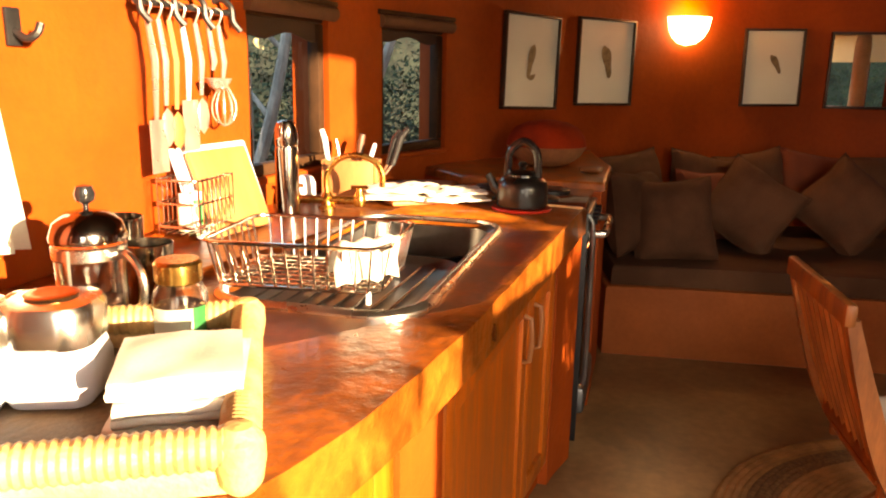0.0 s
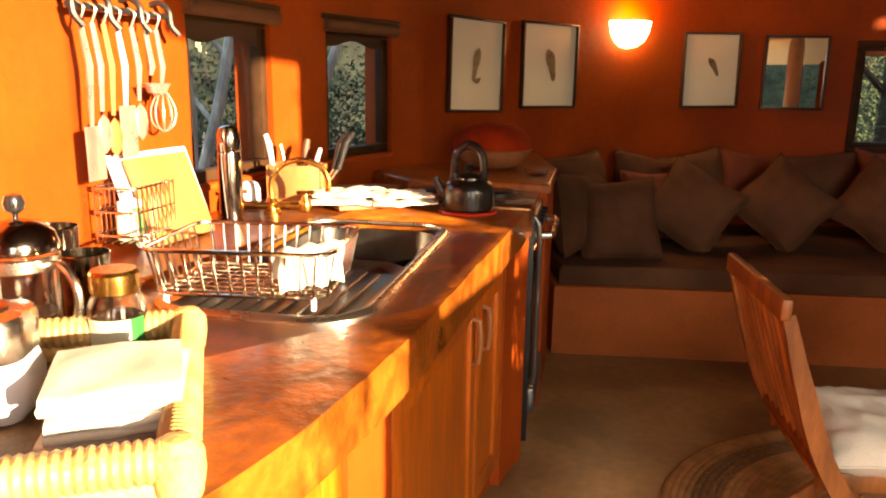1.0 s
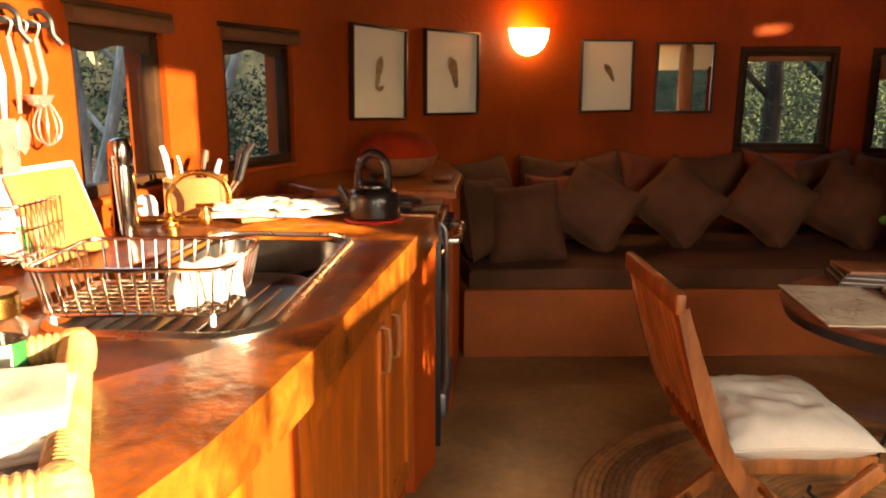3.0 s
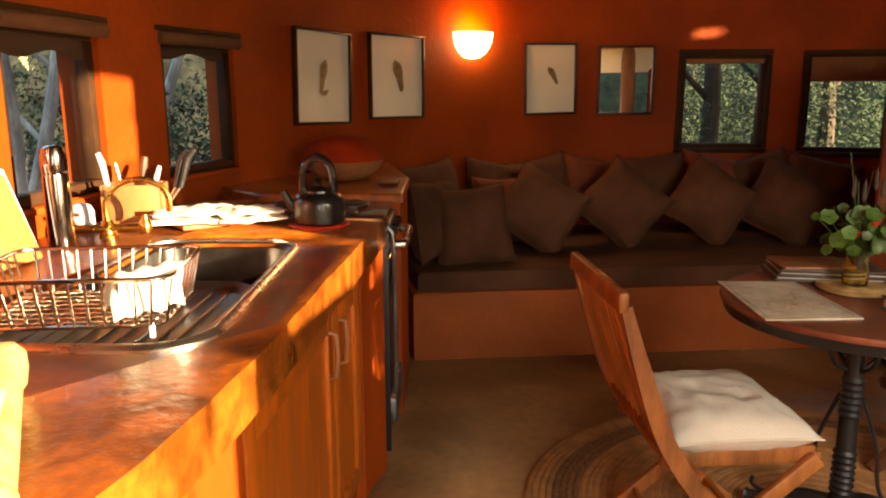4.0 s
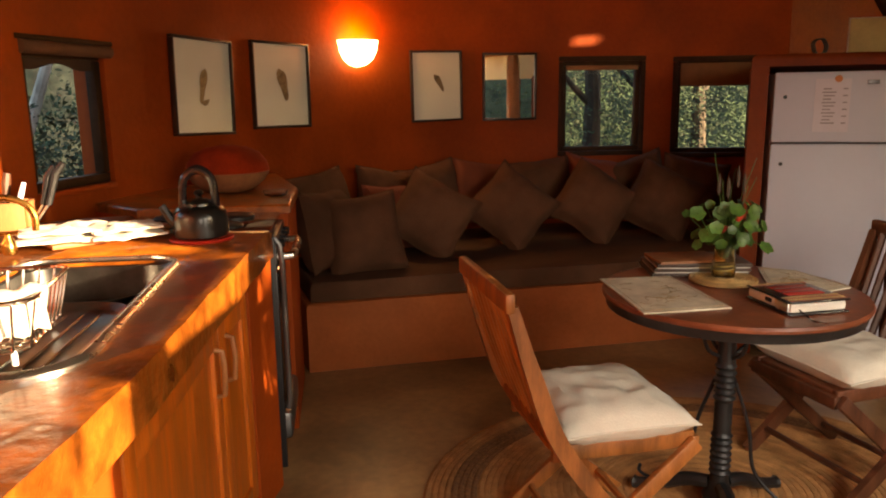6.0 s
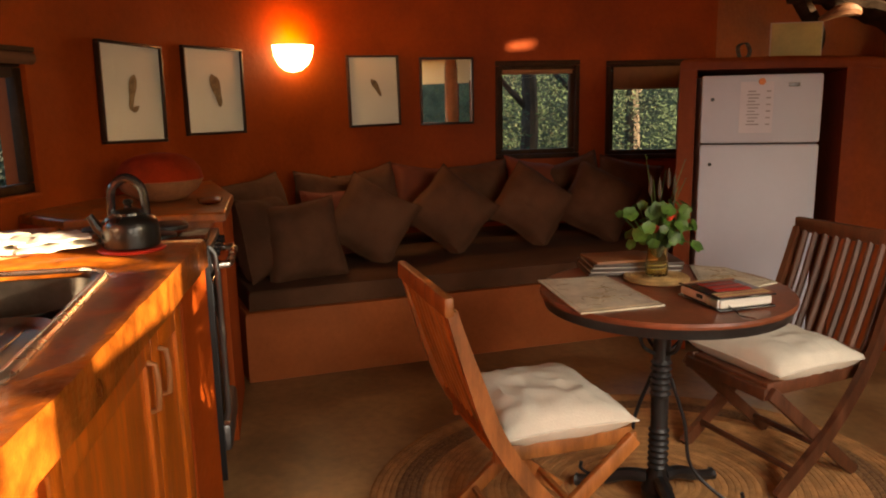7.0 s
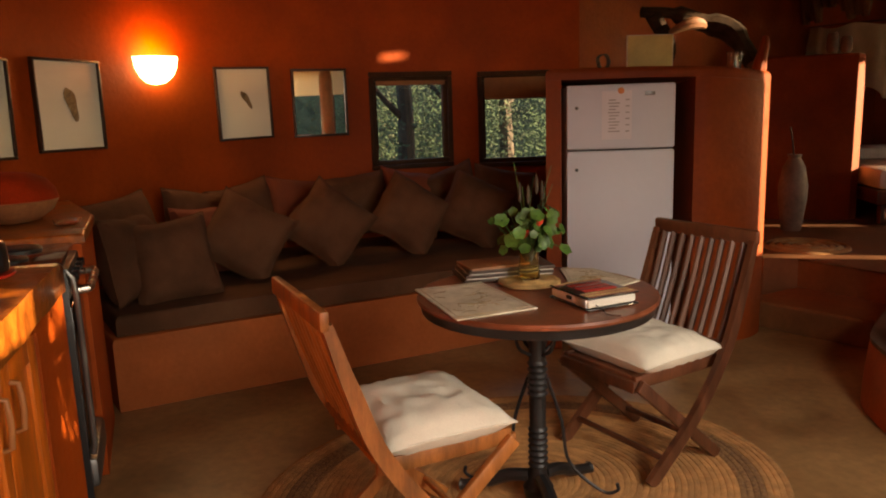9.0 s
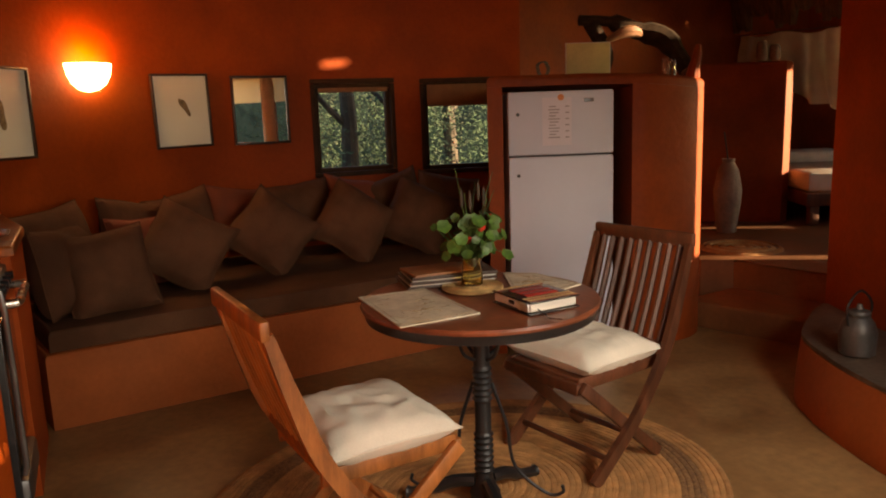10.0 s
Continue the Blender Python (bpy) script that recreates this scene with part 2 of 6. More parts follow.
def lathe(profile, seg=28, bm=None, at=(0, 0, 0), squash=(1, 1)):
    """A body turned about z from (radius, height) pairs."""
    bm = bm or bmesh.new()
    rings = []
    for r, z in profile:
        if r < 1e-5:
            rings.append([bm.verts.new((at[0], at[1], at[2] + z))])
        else:
            rings.append([bm.verts.new((at[0] + squash[0] * r * math.cos(2 * math.pi * k / seg), at[1] + squash[1] * r * math.sin(2 * math.pi * k / seg), at[2] + z)) for k in range(seg)])
    for a, b in zip(rings, rings[1:]):
        for k in range(seg):
            q = [a[k % len(a)], a[(k + 1) % len(a)], b[(k + 1) % len(b)], b[k % len(b)]]
            q = list(dict.fromkeys(q))
            if len(q) > 2:
                bm.faces.new(q)
    for ring, flip in ((rings[0], True), (rings[-1], False)):
        if len(ring) > 2:
            bm.faces.new(ring[::-1] if flip else ring)
    return bm


def tube(points, radius, seg=8, bm=None, closed=False, flat=1.0):
    """A round bar along points; radius is one number or one for each point."""
    bm = bm or bmesh.new()
    pts = [Vector(p) for p in points]
    n = len(pts)
    rad = radius if isinstance(radius, (list, tuple)) else [radius] * n
    rings, up = [], None
    for i, p in enumerate(pts):
        a, b = (pts[i - 1], pts[(i + 1) % n]) if closed else (pts[max(i - 1, 0)], pts[min(i + 1, n - 1)])
        t = (b - a).normalized()
        if up is None:
            up = t.orthogonal().normalized()
        side = t.cross(up)
        if side.length < 1e-4:
            side = t.orthogonal()
        side.normalize()
        up = side.cross(t).normalized()
        rings.append([bm.verts.new(p + rad[i] * (math.cos(2 * math.pi * k / seg) * side + flat * math.sin(2 * math.pi * k / seg) * up)) for k in range(seg)])
    pairs = list(zip(rings, rings[1:])) + ([(rings[-1], rings[0])] if closed else [])
    for a, b in pairs:
        for k in range(seg):
            bm.faces.new((a[k], a[(k + 1) % seg], b[(k + 1) % seg], b[k]))
    if not closed:
        bm.faces.new(rings[0][::-1]), bm.faces.new(rings[-1])
    return bm


def plank(a, b, width, thick, side, bevel=0.004):
    """A straight board from a to b, its width along side."""
    a, b, side = Vector(a), Vector(b), Vector(side)
    t = (b - a).normalized()
    side = (side - t * side.dot(t)).normalized()
    nrm = t.cross(side)
    m = Matrix((side, nrm, t)).transposed().to_4x4()
    m.translation = (a + b) / 2
    return B(0, 0, 0, width, thick, (b - a).length, bevel, m)


def prism(outline, z0, z1, bevel=0.0, wob=0.0):
    """A solid over a plan outline; wob: unevenness of the sides by hand."""
    bm = bmesh.new()
    lo = [bm.verts.new((x, y, z0)) for x, y in outline]
    hi = [bm.verts.new((x, y, z1)) for x, y in outline]
    n = len(outline)
    bm.faces.new(lo[::-1]), bm.faces.new(hi)
    for k in range(n):
        bm.faces.new((lo[k], lo[(k + 1) % n], hi[(k + 1) % n], hi[k]))
    if bevel:
        es = [e for e in bm.edges if all(abs(v.co.z - z1) < 1e-6 for v in e.verts)]
        bmesh.ops.bevel(bm, geom=es, offset=bevel, segments=4, profile=0.5, affect="EDGES")
    if wob:
        for v in bm.verts:
            d = noise.noise_vector(v.co * 7) * wob
            v.co += Vector((d.x, d.y, d.z * 0.3))
    return bm


def spline(ctrl, n=12):
    pts = [Vector((*p, 0)) if len(p) == 2 else Vector(p) for p in ctrl]
    pts = [2 * pts[0] - pts[1], *pts, 2 * pts[-1] - pts[-2]]
    out = []
    for i in range(1, len(pts) - 2):
        a, b, c, d = pts[i - 1:i + 3]
        for k in range(n):
            t = k / n
            out.append(0.5 * (2 * b + (c - a) * t + (2 * a - 5 * b + 4 * c - d) * t * t + (3 * b - 3 * c + d - a) * t ** 3))
    out.append(pts[-2])
    return out


class Line:
    """A plan curve by its length."""

    def __init__(self, pts):
        self.pts = pts
        self.s = [0.0]
        for a, b in zip(pts, pts[1:]):
            self.s.append(self.s[-1] + (b - a).length)

    def at(self, s):
        i = max(0, min(len(self.pts) - 2, sum(1 for q in self.s if q <= s) - 1))
        a, b = self.pts[i], self.pts[i + 1]
        t = (b - a).normalized()
        return a + t * (s - self.s[i]), t, Vector((t.y, -t.x, 0))

    def placed(self, s, z, off=0.0):
        """Local x along the curve, y out of the room, z up."""
        p, t, inward = self.at(s)
        m = Matrix((t, -inward, Vector((0, 0, 1)))).transposed().to_4x4()
        m.translation = p + inward * off + Vector((0, 0, z))
        return m


def wall_mesh(line, z0, z1, holes=(), thick=0.24, step=0.12, s0=0.0, s1=None, rough=0.004):
    """A standing wall along a line with openings (s0, s1, z0, z1) through it."""
    s1 = line.s[-1] if s1 is None else s1
    ss = {s0, s1, *[h[0] for h in holes], *[h[1] for h in holes]}
    zs = {z0, z1, *[h[2] for h in holes], *[h[3] for h in holes]}

    def fill(vals):
        vals, out = sorted(vals), []
        for a, b in zip(vals, vals[1:]):
            k = max(1, round((b - a) / step))
            out += [a + (b - a) * i / k for i in range(k)]
        return out + [vals[-1]]

    ss, zs = fill(ss), fill(zs)
    bm = bmesh.new()
    grid = {}

    def vert(i, j, side):
        if (i, j, side) not in grid:
            p, t, inward = line.at(ss[i])
            w = noise.noise(Vector((ss[i] * 1.7, zs[j] * 1.7, side * 9))) * rough if side == 0 else 0
            q = p + inward * (w - side * thick)
            grid[i, j, side] = bm.verts.new((q.x, q.y, zs[j]))
        return grid[i, j, side]

    def open_at(i, j):
        if not (0 <= i < len(ss) - 1 and 0 <= j < len(zs) - 1):
            return True
        a, b = (ss[i] + ss[i + 1]) / 2, (zs[j] + zs[j + 1]) / 2
        return any(h[0] < a < h[1] and h[2] < b < h[3] for h in holes)

    for i in range(len(ss) - 1):
        for j in range(len(zs) - 1):
            if open_at(i, j):
                continue
            bm.faces.new([vert(i, j, 0), vert(i + 1, j, 0), vert(i + 1, j + 1, 0), vert(i, j + 1, 0)])
            bm.faces.new([vert(i, j, 1), vert(i, j + 1, 1), vert(i + 1, j + 1, 1), vert(i + 1, j, 1)])
            for di, dj, a, b in ((-1, 0, (i, j), (i, j + 1)), (1, 0, (i + 1, j), (i + 1, j + 1)), (0, -1, (i, j), (i + 1, j)), (0, 1, (i, j + 1), (i + 1, j + 1))):
                if open_at(i + di, j + dj):
                    bm.faces.new([vert(*a, 0), vert(*b, 0), vert(*b, 1), vert(*a, 1)])
    return bm


def setting(name, bm, material, label, category, **k):
    return tagged(part(name, bm, material, **k), label, category, kind="structure")


# ---- the room's shell ----
MAIN = Line(spline([(-1.16, -0.9), (-1.17, 0.3), (-1.17, 1.25), (-1.17, 1.9), (-1.13, 2.45), (-1.03, 2.95), (-0.86, 3.4), (-0.62, 3.82), (-0.3, 4.28), (0.15, 4.68),
                    (0.65, 4.93), (1.2, 5.05), (1.75, 5.06), (2.3, 4.98), (2.9, 4.8)]))
WINDOWS = [(3.06, 3.52, 0.965, 1.475), (3.86, 4.29, 0.965, 1.475), (7.40, 7.93, 0.905, 1.495), (8.16, 8.66, 0.885, 1.485)]
TOP = 2.8
setting("wall_main", wall_mesh(MAIN, 0, TOP + 0.42, WINDOWS, thick=0.15, step=0.1), PLASTER, "curved ochre plastered wall with small windows", "wall")
LINK = Line([Vector((2.9, 4.8, 0)), Vector((4.6, 5.2, 0)), Vector((6.8, 5.6, 0)), Vector((7.6, 4.0, 0)), Vector((7.0, 1.6, 0)), Vector((4.2, 1.0, 0)), Vector((3.05, 1.0, 0))])
# high slots and openings, out of view, added to throw sun patches indoors
setting("wall_bedroom", wall_mesh(LINK, 0, TOP + 0.4, [(6.9, 7.45, 0.9, 2.1), (8.75, 9.5, 1.12, 2.2), (8.36, 8.75, 0.8, 1.3), (8.72, 9.14, 2.40, 2.60), (8.26, 8.60, 2.84, 2.945), (11.7, 12.2589, 0.5, 2.2)], step=0.3), PLASTER_DIM, "plastered wall of the raised room in dimmed ochre", "wall")
# unseen open side behind the camera: tall openings between posts, sized to shape sunlight
BACK = Line([Vector((2.75, 1.1, 0)), Vector((2.25, 0.44, 0)), Vector((0.97, -1.40, 0)), Vector((-0.2, -1.75, 0)), Vector((-1.16, -0.9, 0))])
setting("wall_open_side", wall_mesh(BACK, 0, TOP + 0.42, [(0.03, 0.60, 1.0, 1.78), (0.80, 1.45, 1.39, 2.18), (1.45, 1.61, 1.42, 2.28), (1.61, 1.75, 0.85, 2.28), (1.76, 2.36, 0.02, 2.4), (2.55, 2.95, 0.9, 2.4), (3.35, 4.1, 1.0, 2.1)], step=0.2), PLASTER, "out-of-view ochre plastered wall, tall openings sized to shape the sunlight", "wall")
HEARTHWALL = Line(spline([(3.43, 2.71), (3.23, 2.3), (3.05, 1.8), (2.9, 1.4), (2.75, 1.1)], 6))
setting("wall_hearth", wall_mesh(HEARTHWALL, 0, TOP + 0.42, [(1.20, 1.71, 0.85, 1.78)], thick=0.12, step=0.15), PLASTER_DIM, "plastered pier beside the hearth in dimmed ochre", "wall")
setting("post_trim", lathe([(0.055, 0.001), (0.055, 1.62), (0.050, 1.70), (0.030, 1.76), (0, 1.78)], 20, at=(2.735, 1.215, 0), squash=(1.4, 1.4)), LINEN_WASH, "pale limewashed post between the openings", "post")
setting("floor", B(2.6, 1.6, -0.1, 11, 9.5, 0.2), FLOOR, "worn polished brown cement floor", "floor")
setting("ceiling", prism([(-1.45, -2.0), (1.25, -2.0), (3.3, 0.8), (4.25, 0.8), (7.15, 1.4), (7.9, 4.0), (7.0, 5.85), (-1.45, 5.5)], TOP + 0.43, TOP + 0.55), CEILING, "dark thatched ceiling", "ceiling")
raised = prism([(3.62, 3.5), (3.78, 2.75), (3.45, 2.7), (3.4, 1.3), (7.2, 1.3), (7.4, 5.4), (3.5, 4.9), (3.45, 3.6)], 0.004, 0.325, 0.02)
setting("floor_raised", raised, STEP, "worn cement floor of the raised room", "floor")
setting("step_lower", prism([(3.16, 3.44), (3.40, 2.72), (3.8, 2.8), (3.66, 3.52)], 0.002, 0.15, 0.02, 0.004), STEP, "worn plastered lower step", "step")

# window joinery
def pane_mesh(w, y, h):
    bm = bmesh.new()
    bm.faces.new([bm.verts.new(p) for p in ((-w / 2, y, -h / 2), (w / 2, y, -h / 2), (w / 2, y, h / 2), (-w / 2, y, h / 2))])
    return bm


WIN_LABELS = ("dark timber window with a rolled blind, trees outside", "dark timber window with a rolled blind, bush outside",
              "dark timber window with clear panes, trees outside", "dark timber window with a half-lowered blind")
for k, (a, b, z0, z1) in enumerate(WINDOWS):
    w, h = b - a, z1 - z0
    win = thing("window_%d" % (k + 1), WIN_LABELS[k], "window", MAIN.placed((a + b) / 2, (z0 + z1) / 2), kind="structure")
    t = 0.038 if k < 2 else 0.034
    dy = 0.034 if k < 2 else 0.035
    deep = 0.045 if k < 2 else 0.05
    for name, x, z, sx, sz in (("frame_top", 0, h / 2 - t / 2, w, t), ("frame_bottom", 0, -h / 2 + t / 2, w, t), ("frame_side", -w / 2 + t / 2, 0, t, h - 2 * t), ("frame_side", w / 2 - t / 2, 0, t, h - 2 * t)):
        part(name, B(x, dy, z, sx - 0.002, deep, sz - 0.002, 0.006), WINFRAME, win)
    if k >= 2:
        for name, x, z, sx, sz in (("casing", 0, h / 2 + 0.012, w + 0.05, 0.032), ("casing", 0, -h / 2 - 0.012, w + 0.05, 0.032), ("casing", -w / 2 - 0.008, 0, 0.032, h - 0.012), ("casing", w / 2 + 0.008, 0, 0.032, h - 0.012)):
            part(name, B(x, -0.012, z, sx, 0.03, sz, 0.006), WINFRAME, win)
    pane = part("pane", pane_mesh(w - 2 * t, dy + 0.01, h - 2 * t), PANE, win, "clear glass pane", turn=False)
    pane.visible_shadow = False
    part("sill", B(0, 0.07, -h / 2 - 0.012, w + 0.02, 0.16, 0.02, 0.006), PLASTER if k < 2 else WINFRAME, win)
    if k < 2:
        bl = part("blind", tube([(-w / 2 - 0.01, -0.012, h / 2 - 0.005), (w / 2 + 0.03, -0.012, h / 2 - 0.005)], 0.024, 14), ROLL, win, "rolled brown canvas blind")
        flap = bmesh.new()
        low = 0.05 if k == 0 else 0.03
        rows = []
        for yy in (0.0, 0.003):
            rows.append([[flap.verts.new((-w / 2 + t + (w - 2 * t) * i / 20, dy - 0.012 + yy, h / 2 - t - f * (low + 0.012 * math.sin(i * 0.4 + k)))) for i in range(21)] for f in (0, 1)])
        for i in range(20):
            flap.faces.new((rows[0][0][i], rows[0][0][i + 1], rows[0][1][i + 1], rows[0][1][i]))
            flap.faces.new((rows[1][0][i], rows[1][1][i], rows[1][1][i + 1], rows[1][0][i + 1]))
            flap.faces.new((rows[0][1][i], rows[0][1][i + 1], rows[1][1][i + 1], rows[1][1][i]))
        part("blind_hem", flap, SHADE, win, "sagging brown cloth edge")
        part("headrail", B(0.01, 0.0, h / 2 + 0.027, w + 0.07, 0.045, 0.018, 0.004), WINFRAME, win)
    elif k == 2:
        part("headrail", B(0, -0.004, h / 2 - 0.045, w - 0.05, 0.03, 0.03, 0.006), BLIND, win)
    else:
        part("blind", B(0, -0.004, h / 2 - 0.085, w - 0.05, 0.012, 0.14, 0.004), BLIND, win, "lowered reddish canvas blind")
        part("blind_bar", tube([(-w / 2 + 0.03, -0.006, h / 2 - 0.155), (w / 2 - 0.03, -0.006, h / 2 - 0.155)], 0.008, 8), BLIND, win)


# ---- pictures ----
def picture(s, z, w, h, tilt, label, spots):
    p, t, inward = MAIN.at(s)
    ob = thing("framed_print", label, "picture", MAIN.placed(s, z, 0.022) @ pose(0, 0, 0, 0, tilt, 0), group="prints on the wall")
    f = 0.013
    for name, x, zz, sx, sz in (("frame_rail", 0, h / 2 - f / 2, w, f), ("frame_rail", 0, -h / 2 + f / 2, w, f), ("frame_stile", -w / 2 + f / 2, 0, f, h - 2 * f), ("frame_stile", w / 2 - f / 2, 0, f, h - 2 * f)):
        part(name, B(x, 0, zz, sx, 0.026, sz, 0.003), FRAME, ob)
    part("paper", B(0, 0.004, 0, w - 2 * f, 0.006, h - 2 * f), PAPER, ob, "cream paper mount")
    ink = bmesh.new()
    for x, zz, a, b, turn in spots:
        ring = []
        for k in range(18):
            q = 2 * math.pi * k / 18
            wob = 1 + 0.16 * math.sin(3 * q + x * 40) + 0.08 * math.sin(5 * q)
            u, v = a * wob * math.cos(q), b * wob * math.sin(q)
            c, sn = math.cos(turn), math.sin(turn)
            ring.append(ink.verts.new((x + u * c - v * sn, -0.0012, zz + u * sn + v * c)))
        top = bmesh.ops.extrude_face_region(ink, geom=[ink.faces.new(ring)])
        bmesh.ops.translate(ink, vec=(0, -0.0006, 0), verts=[g for g in top["geom"] if isinstance(g, bmesh.types.BMVert)])
    part("print", ink, INK, ob, "small brown printed shape")
    part("glazing", pane_mesh(w - 2 * f, -0.008, h - 2 * f), PICGLASS, ob, "thin picture glass", turn=False).visible_shadow = False
    return ob


picture(4.85, 1.340, 0.395, 0.44, 1.5, "tilted dark-framed print with a grey-brown shape", [(-0.005, 0.01, 0.022, 0.082, -0.22), (0.006, -0.07, 0.026, 0.012, 0.3)])
picture(5.41, 1.350, 0.40, 0.44, 0.5, "dark-framed print with a golden-brown shape", [(0.01, 0.01, 0.030, 0.085, 0.30)])
picture(6.525, 1.343, 0.355, 0.43, -0.8, "dark-framed print with a small dark shape", [(0.015, 0.025, 0.018, 0.060, 0.55)])
mirror = thing("wall_mirror", "dark-framed mirror on the wall showing the openings opposite", "mirror", MAIN.placed(7.03, 1.335, 0.03) @ pose(0, 0, 0, 0, 0, -3.0))
for name, x, zz, sx, sz in (("frame_rail", 0, 0.2055, 0.36, 0.014), ("frame_rail", 0, -0.2055, 0.36, 0.014), ("frame_stile", -0.173, 0, 0.014, 0.397), ("frame_stile", 0.173, 0, 0.014, 0.397)):
    part(name, B(x, 0, zz, sx, 0.026, sz, 0.003), FRAME, mirror)
part("glass", B(0, 0.002, 0, 0.332, 0.006, 0.397), MIRROR, mirror, "silvered mirror glass")

# ---- wall lamp ----
lamp = thing("wall_lamp", "half-bowl wall lamp glowing orange on the wall", "lamp", MAIN.placed(5.975, 1.60, 0.0))
bm = lathe([(0.008, -0.145), (0.05, -0.135), (0.085, -0.105), (0.108, -0.06), (0.118, 0.0), (0.112, 0.0), (0.10, -0.06), (0.078, -0.098), (0.045, -0.125), (0.0, -0.132)], 32, squash=(1.12, 1))
bmesh.ops.bisect_plane(bm, geom=bm.verts[:] + bm.edges[:] + bm.faces[:], plane_co=(0, -0.004, 0), plane_no=(0, 1, 0), clear_outer=True)
part("shade", bm, BULB, lamp, "glowing half-bowl glass shade")
part("bracket", B(-0.1, -0.012, -0.03, 0.05, 0.022, 0.02, 0.004), BRASS, lamp)
part("backplate", B(0, -0.006, -0.06, 0.10, 0.010, 0.09, 0.003), BRASS, lamp)
glim = new("lamp_light", bpy.data.lights.new("lamp_light", "POINT"))
glim.data.energy, glim.data.color, glim.data.shadow_soft_size = 1.05, (1.0, 0.20, 0.02), 0.04
glim.matrix_world = MAIN.placed(5.975, 1.60 + 0.05, 0.075)

# ---- sofa bench ----
front = [(-0.165, 3.615), (0.2, 3.655), (0.7, 3.70), (1.2, 3.745), (1.7, 3.785), (2.06, 3.81)]


def back_line(off, s0, s1, n):
    out = []
    for i in range(n + 1):
        p, t, inward = MAIN.at(s0 + (s1 - s0) * i / n)
        q = p + inward * off
        out.append((q.x, q.y))
    return out


sofa = thing("built_in_sofa", "long plastered built-in sofa with a taupe mattress", "sofa")
part("base", prism(front + back_line(0.01, 8.25, 5.35, 14), 0.001, 0.335, 0.025, 0.006), BENCH, sofa, "pinkish plastered bench base")
inset = [(x + 0.02, y + 0.03) for x, y in front]
bm = prism(inset + back_line(0.03, 8.2, 5.4, 14), 0.337, 0.43, 0.03, 0.008)
part("mattress", bm, MATTRESS, sofa, "taupe cloth mattress")


def cushion_mesh(w, h, t, seed, n=14, crease=0.0, sag=0.0):
    """A stuffed square with pinched corners, standing in x and z, bulging in y."""
    bm = bmesh.new()
    rnd = random.Random(seed)
    ph = rnd.random() * 6
    sides = []
    for sgn in (-1, 1):
        g = []
        for i in range(n + 1):
            row = []
            for j in range(n + 1):
                u, v = 2 * i / n - 1, 2 * j / n - 1
                pinch_u = 1 - 0.075 * (1 - v * v) + 0.05 * sag * noise.noise(Vector((seed * 1.3, v * 1.6, u)))
                pinch_v = 1 - 0.075 * (1 - u * u) + 0.05 * sag * noise.noise(Vector((u * 1.6, seed * 2.1, v)))
                d = ((1 - u ** 4) * (1 - v ** 4)) ** 0.55
                wr = 0.10 * noise.noise(Vector((u * 2.2 + ph, v * 2.2, sgn * 3 + seed)))
                wr += crease * (0.5 - abs(noise.noise(Vector((u * 2.4 + v * 1.7, v * 3.6 - u, seed * 1.7)))) * 3)
                x, z = u * pinch_u * w / 2, v * pinch_v * h / 2
                edge = max(abs(u), abs(v)) > 0.999
                y = 0 if edge else sgn * t / 2 * d * (1 + wr)
                row.append((x, y, z, edge))
            g.append(row)
        sides.append(g)
    keep = {}

    def vert(side, i, j):
        x, y, z, edge = sides[side][i][j]
        key = (0 if edge else side, i, j)
        if key not in keep:
            keep[key] = bm.verts.new((x, y, z))
        return keep[key]

    for side in (0, 1):
        for i in range(n):
            for j in range(n):
                q = [vert(side, i, j), vert(side, i + 1, j), vert(side, i + 1, j + 1), vert(side, i, j + 1)]
                bm.faces.new(q if side == 0 else q[::-1])
    return bm


def piping(w, h, r=0.004, seed=0, sag=0.0):
    pts = []
    n = 14
    for u, v in [(2 * i / n - 1, -1) for i in range(n)] + [(1, 2 * i / n - 1) for i in range(n)] + [(1 - 2 * i / n, 1) for i in range(n)] + [(-1, 1 - 2 * i / n) for i in range(n)]:
        pu = 1 - 0.075 * (1 - v * v) + 0.05 * sag * noise.noise(Vector((seed * 1.3, v * 1.6, u)))
        pv = 1 - 0.075 * (1 - u * u) + 0.05 * sag * noise.noise(Vector((u * 1.6, seed * 2.1, v)))
        pts.append((u * pu * w / 2, 0, v * pv * h / 2))
    return tube(pts, r, 5, closed=True)


def cushion(x, y, z, w, h, t, lean, roll, turn, material, label, group="cushions on the sofa"):
    """lean: back from upright; roll: in its own plane; turn: about the vertical."""
    m = pose(x, y, z, 0, 0, turn) @ pose(0, 0, 0, -lean, 0, 0) @ pose(0, 0, 0, 0, roll, 0)
    ob = thing("cushion", label, "cushion", m, group)
    seed = int(abs(x * 1000 + y * 77)) % 97
    part("cover", cushion_mesh(w, h, t * 1.3, seed, 18, 0.05, 1.0), material, ob)
    part("piping", piping(w, h, 0.0035, seed, 1.0), material, ob)
    return ob


T1 = "taupe square scatter cushion leaning on the sofa"
T2 = "taupe scatter cushion standing on its corner"
T3 = "taupe cushion in the back row against the wall"
cushion(-0.06, 4.00, 0.62, 0.42, 0.42, 0.16, 12, 4, 62, CUSHION, "taupe cushion leaning against the ledge end")
cushion(0.12, 3.93, 0.600, 0.40, 0.42, 0.16, 22, -5, 10, CUSHION, T1)
cushion(0.50, 4.22, 0.640, 0.42, 0.42, 0.16, 24, 33, 2, CUSHION, T2)
cushion(0.98, 4.35, 0.650, 0.42, 0.42, 0.16, 26, 43, 0, CUSHION, T2)
cushion(1.49, 4.42, 0.650, 0.42, 0.42, 0.16, 26, 36, -4, CUSHION, T2)
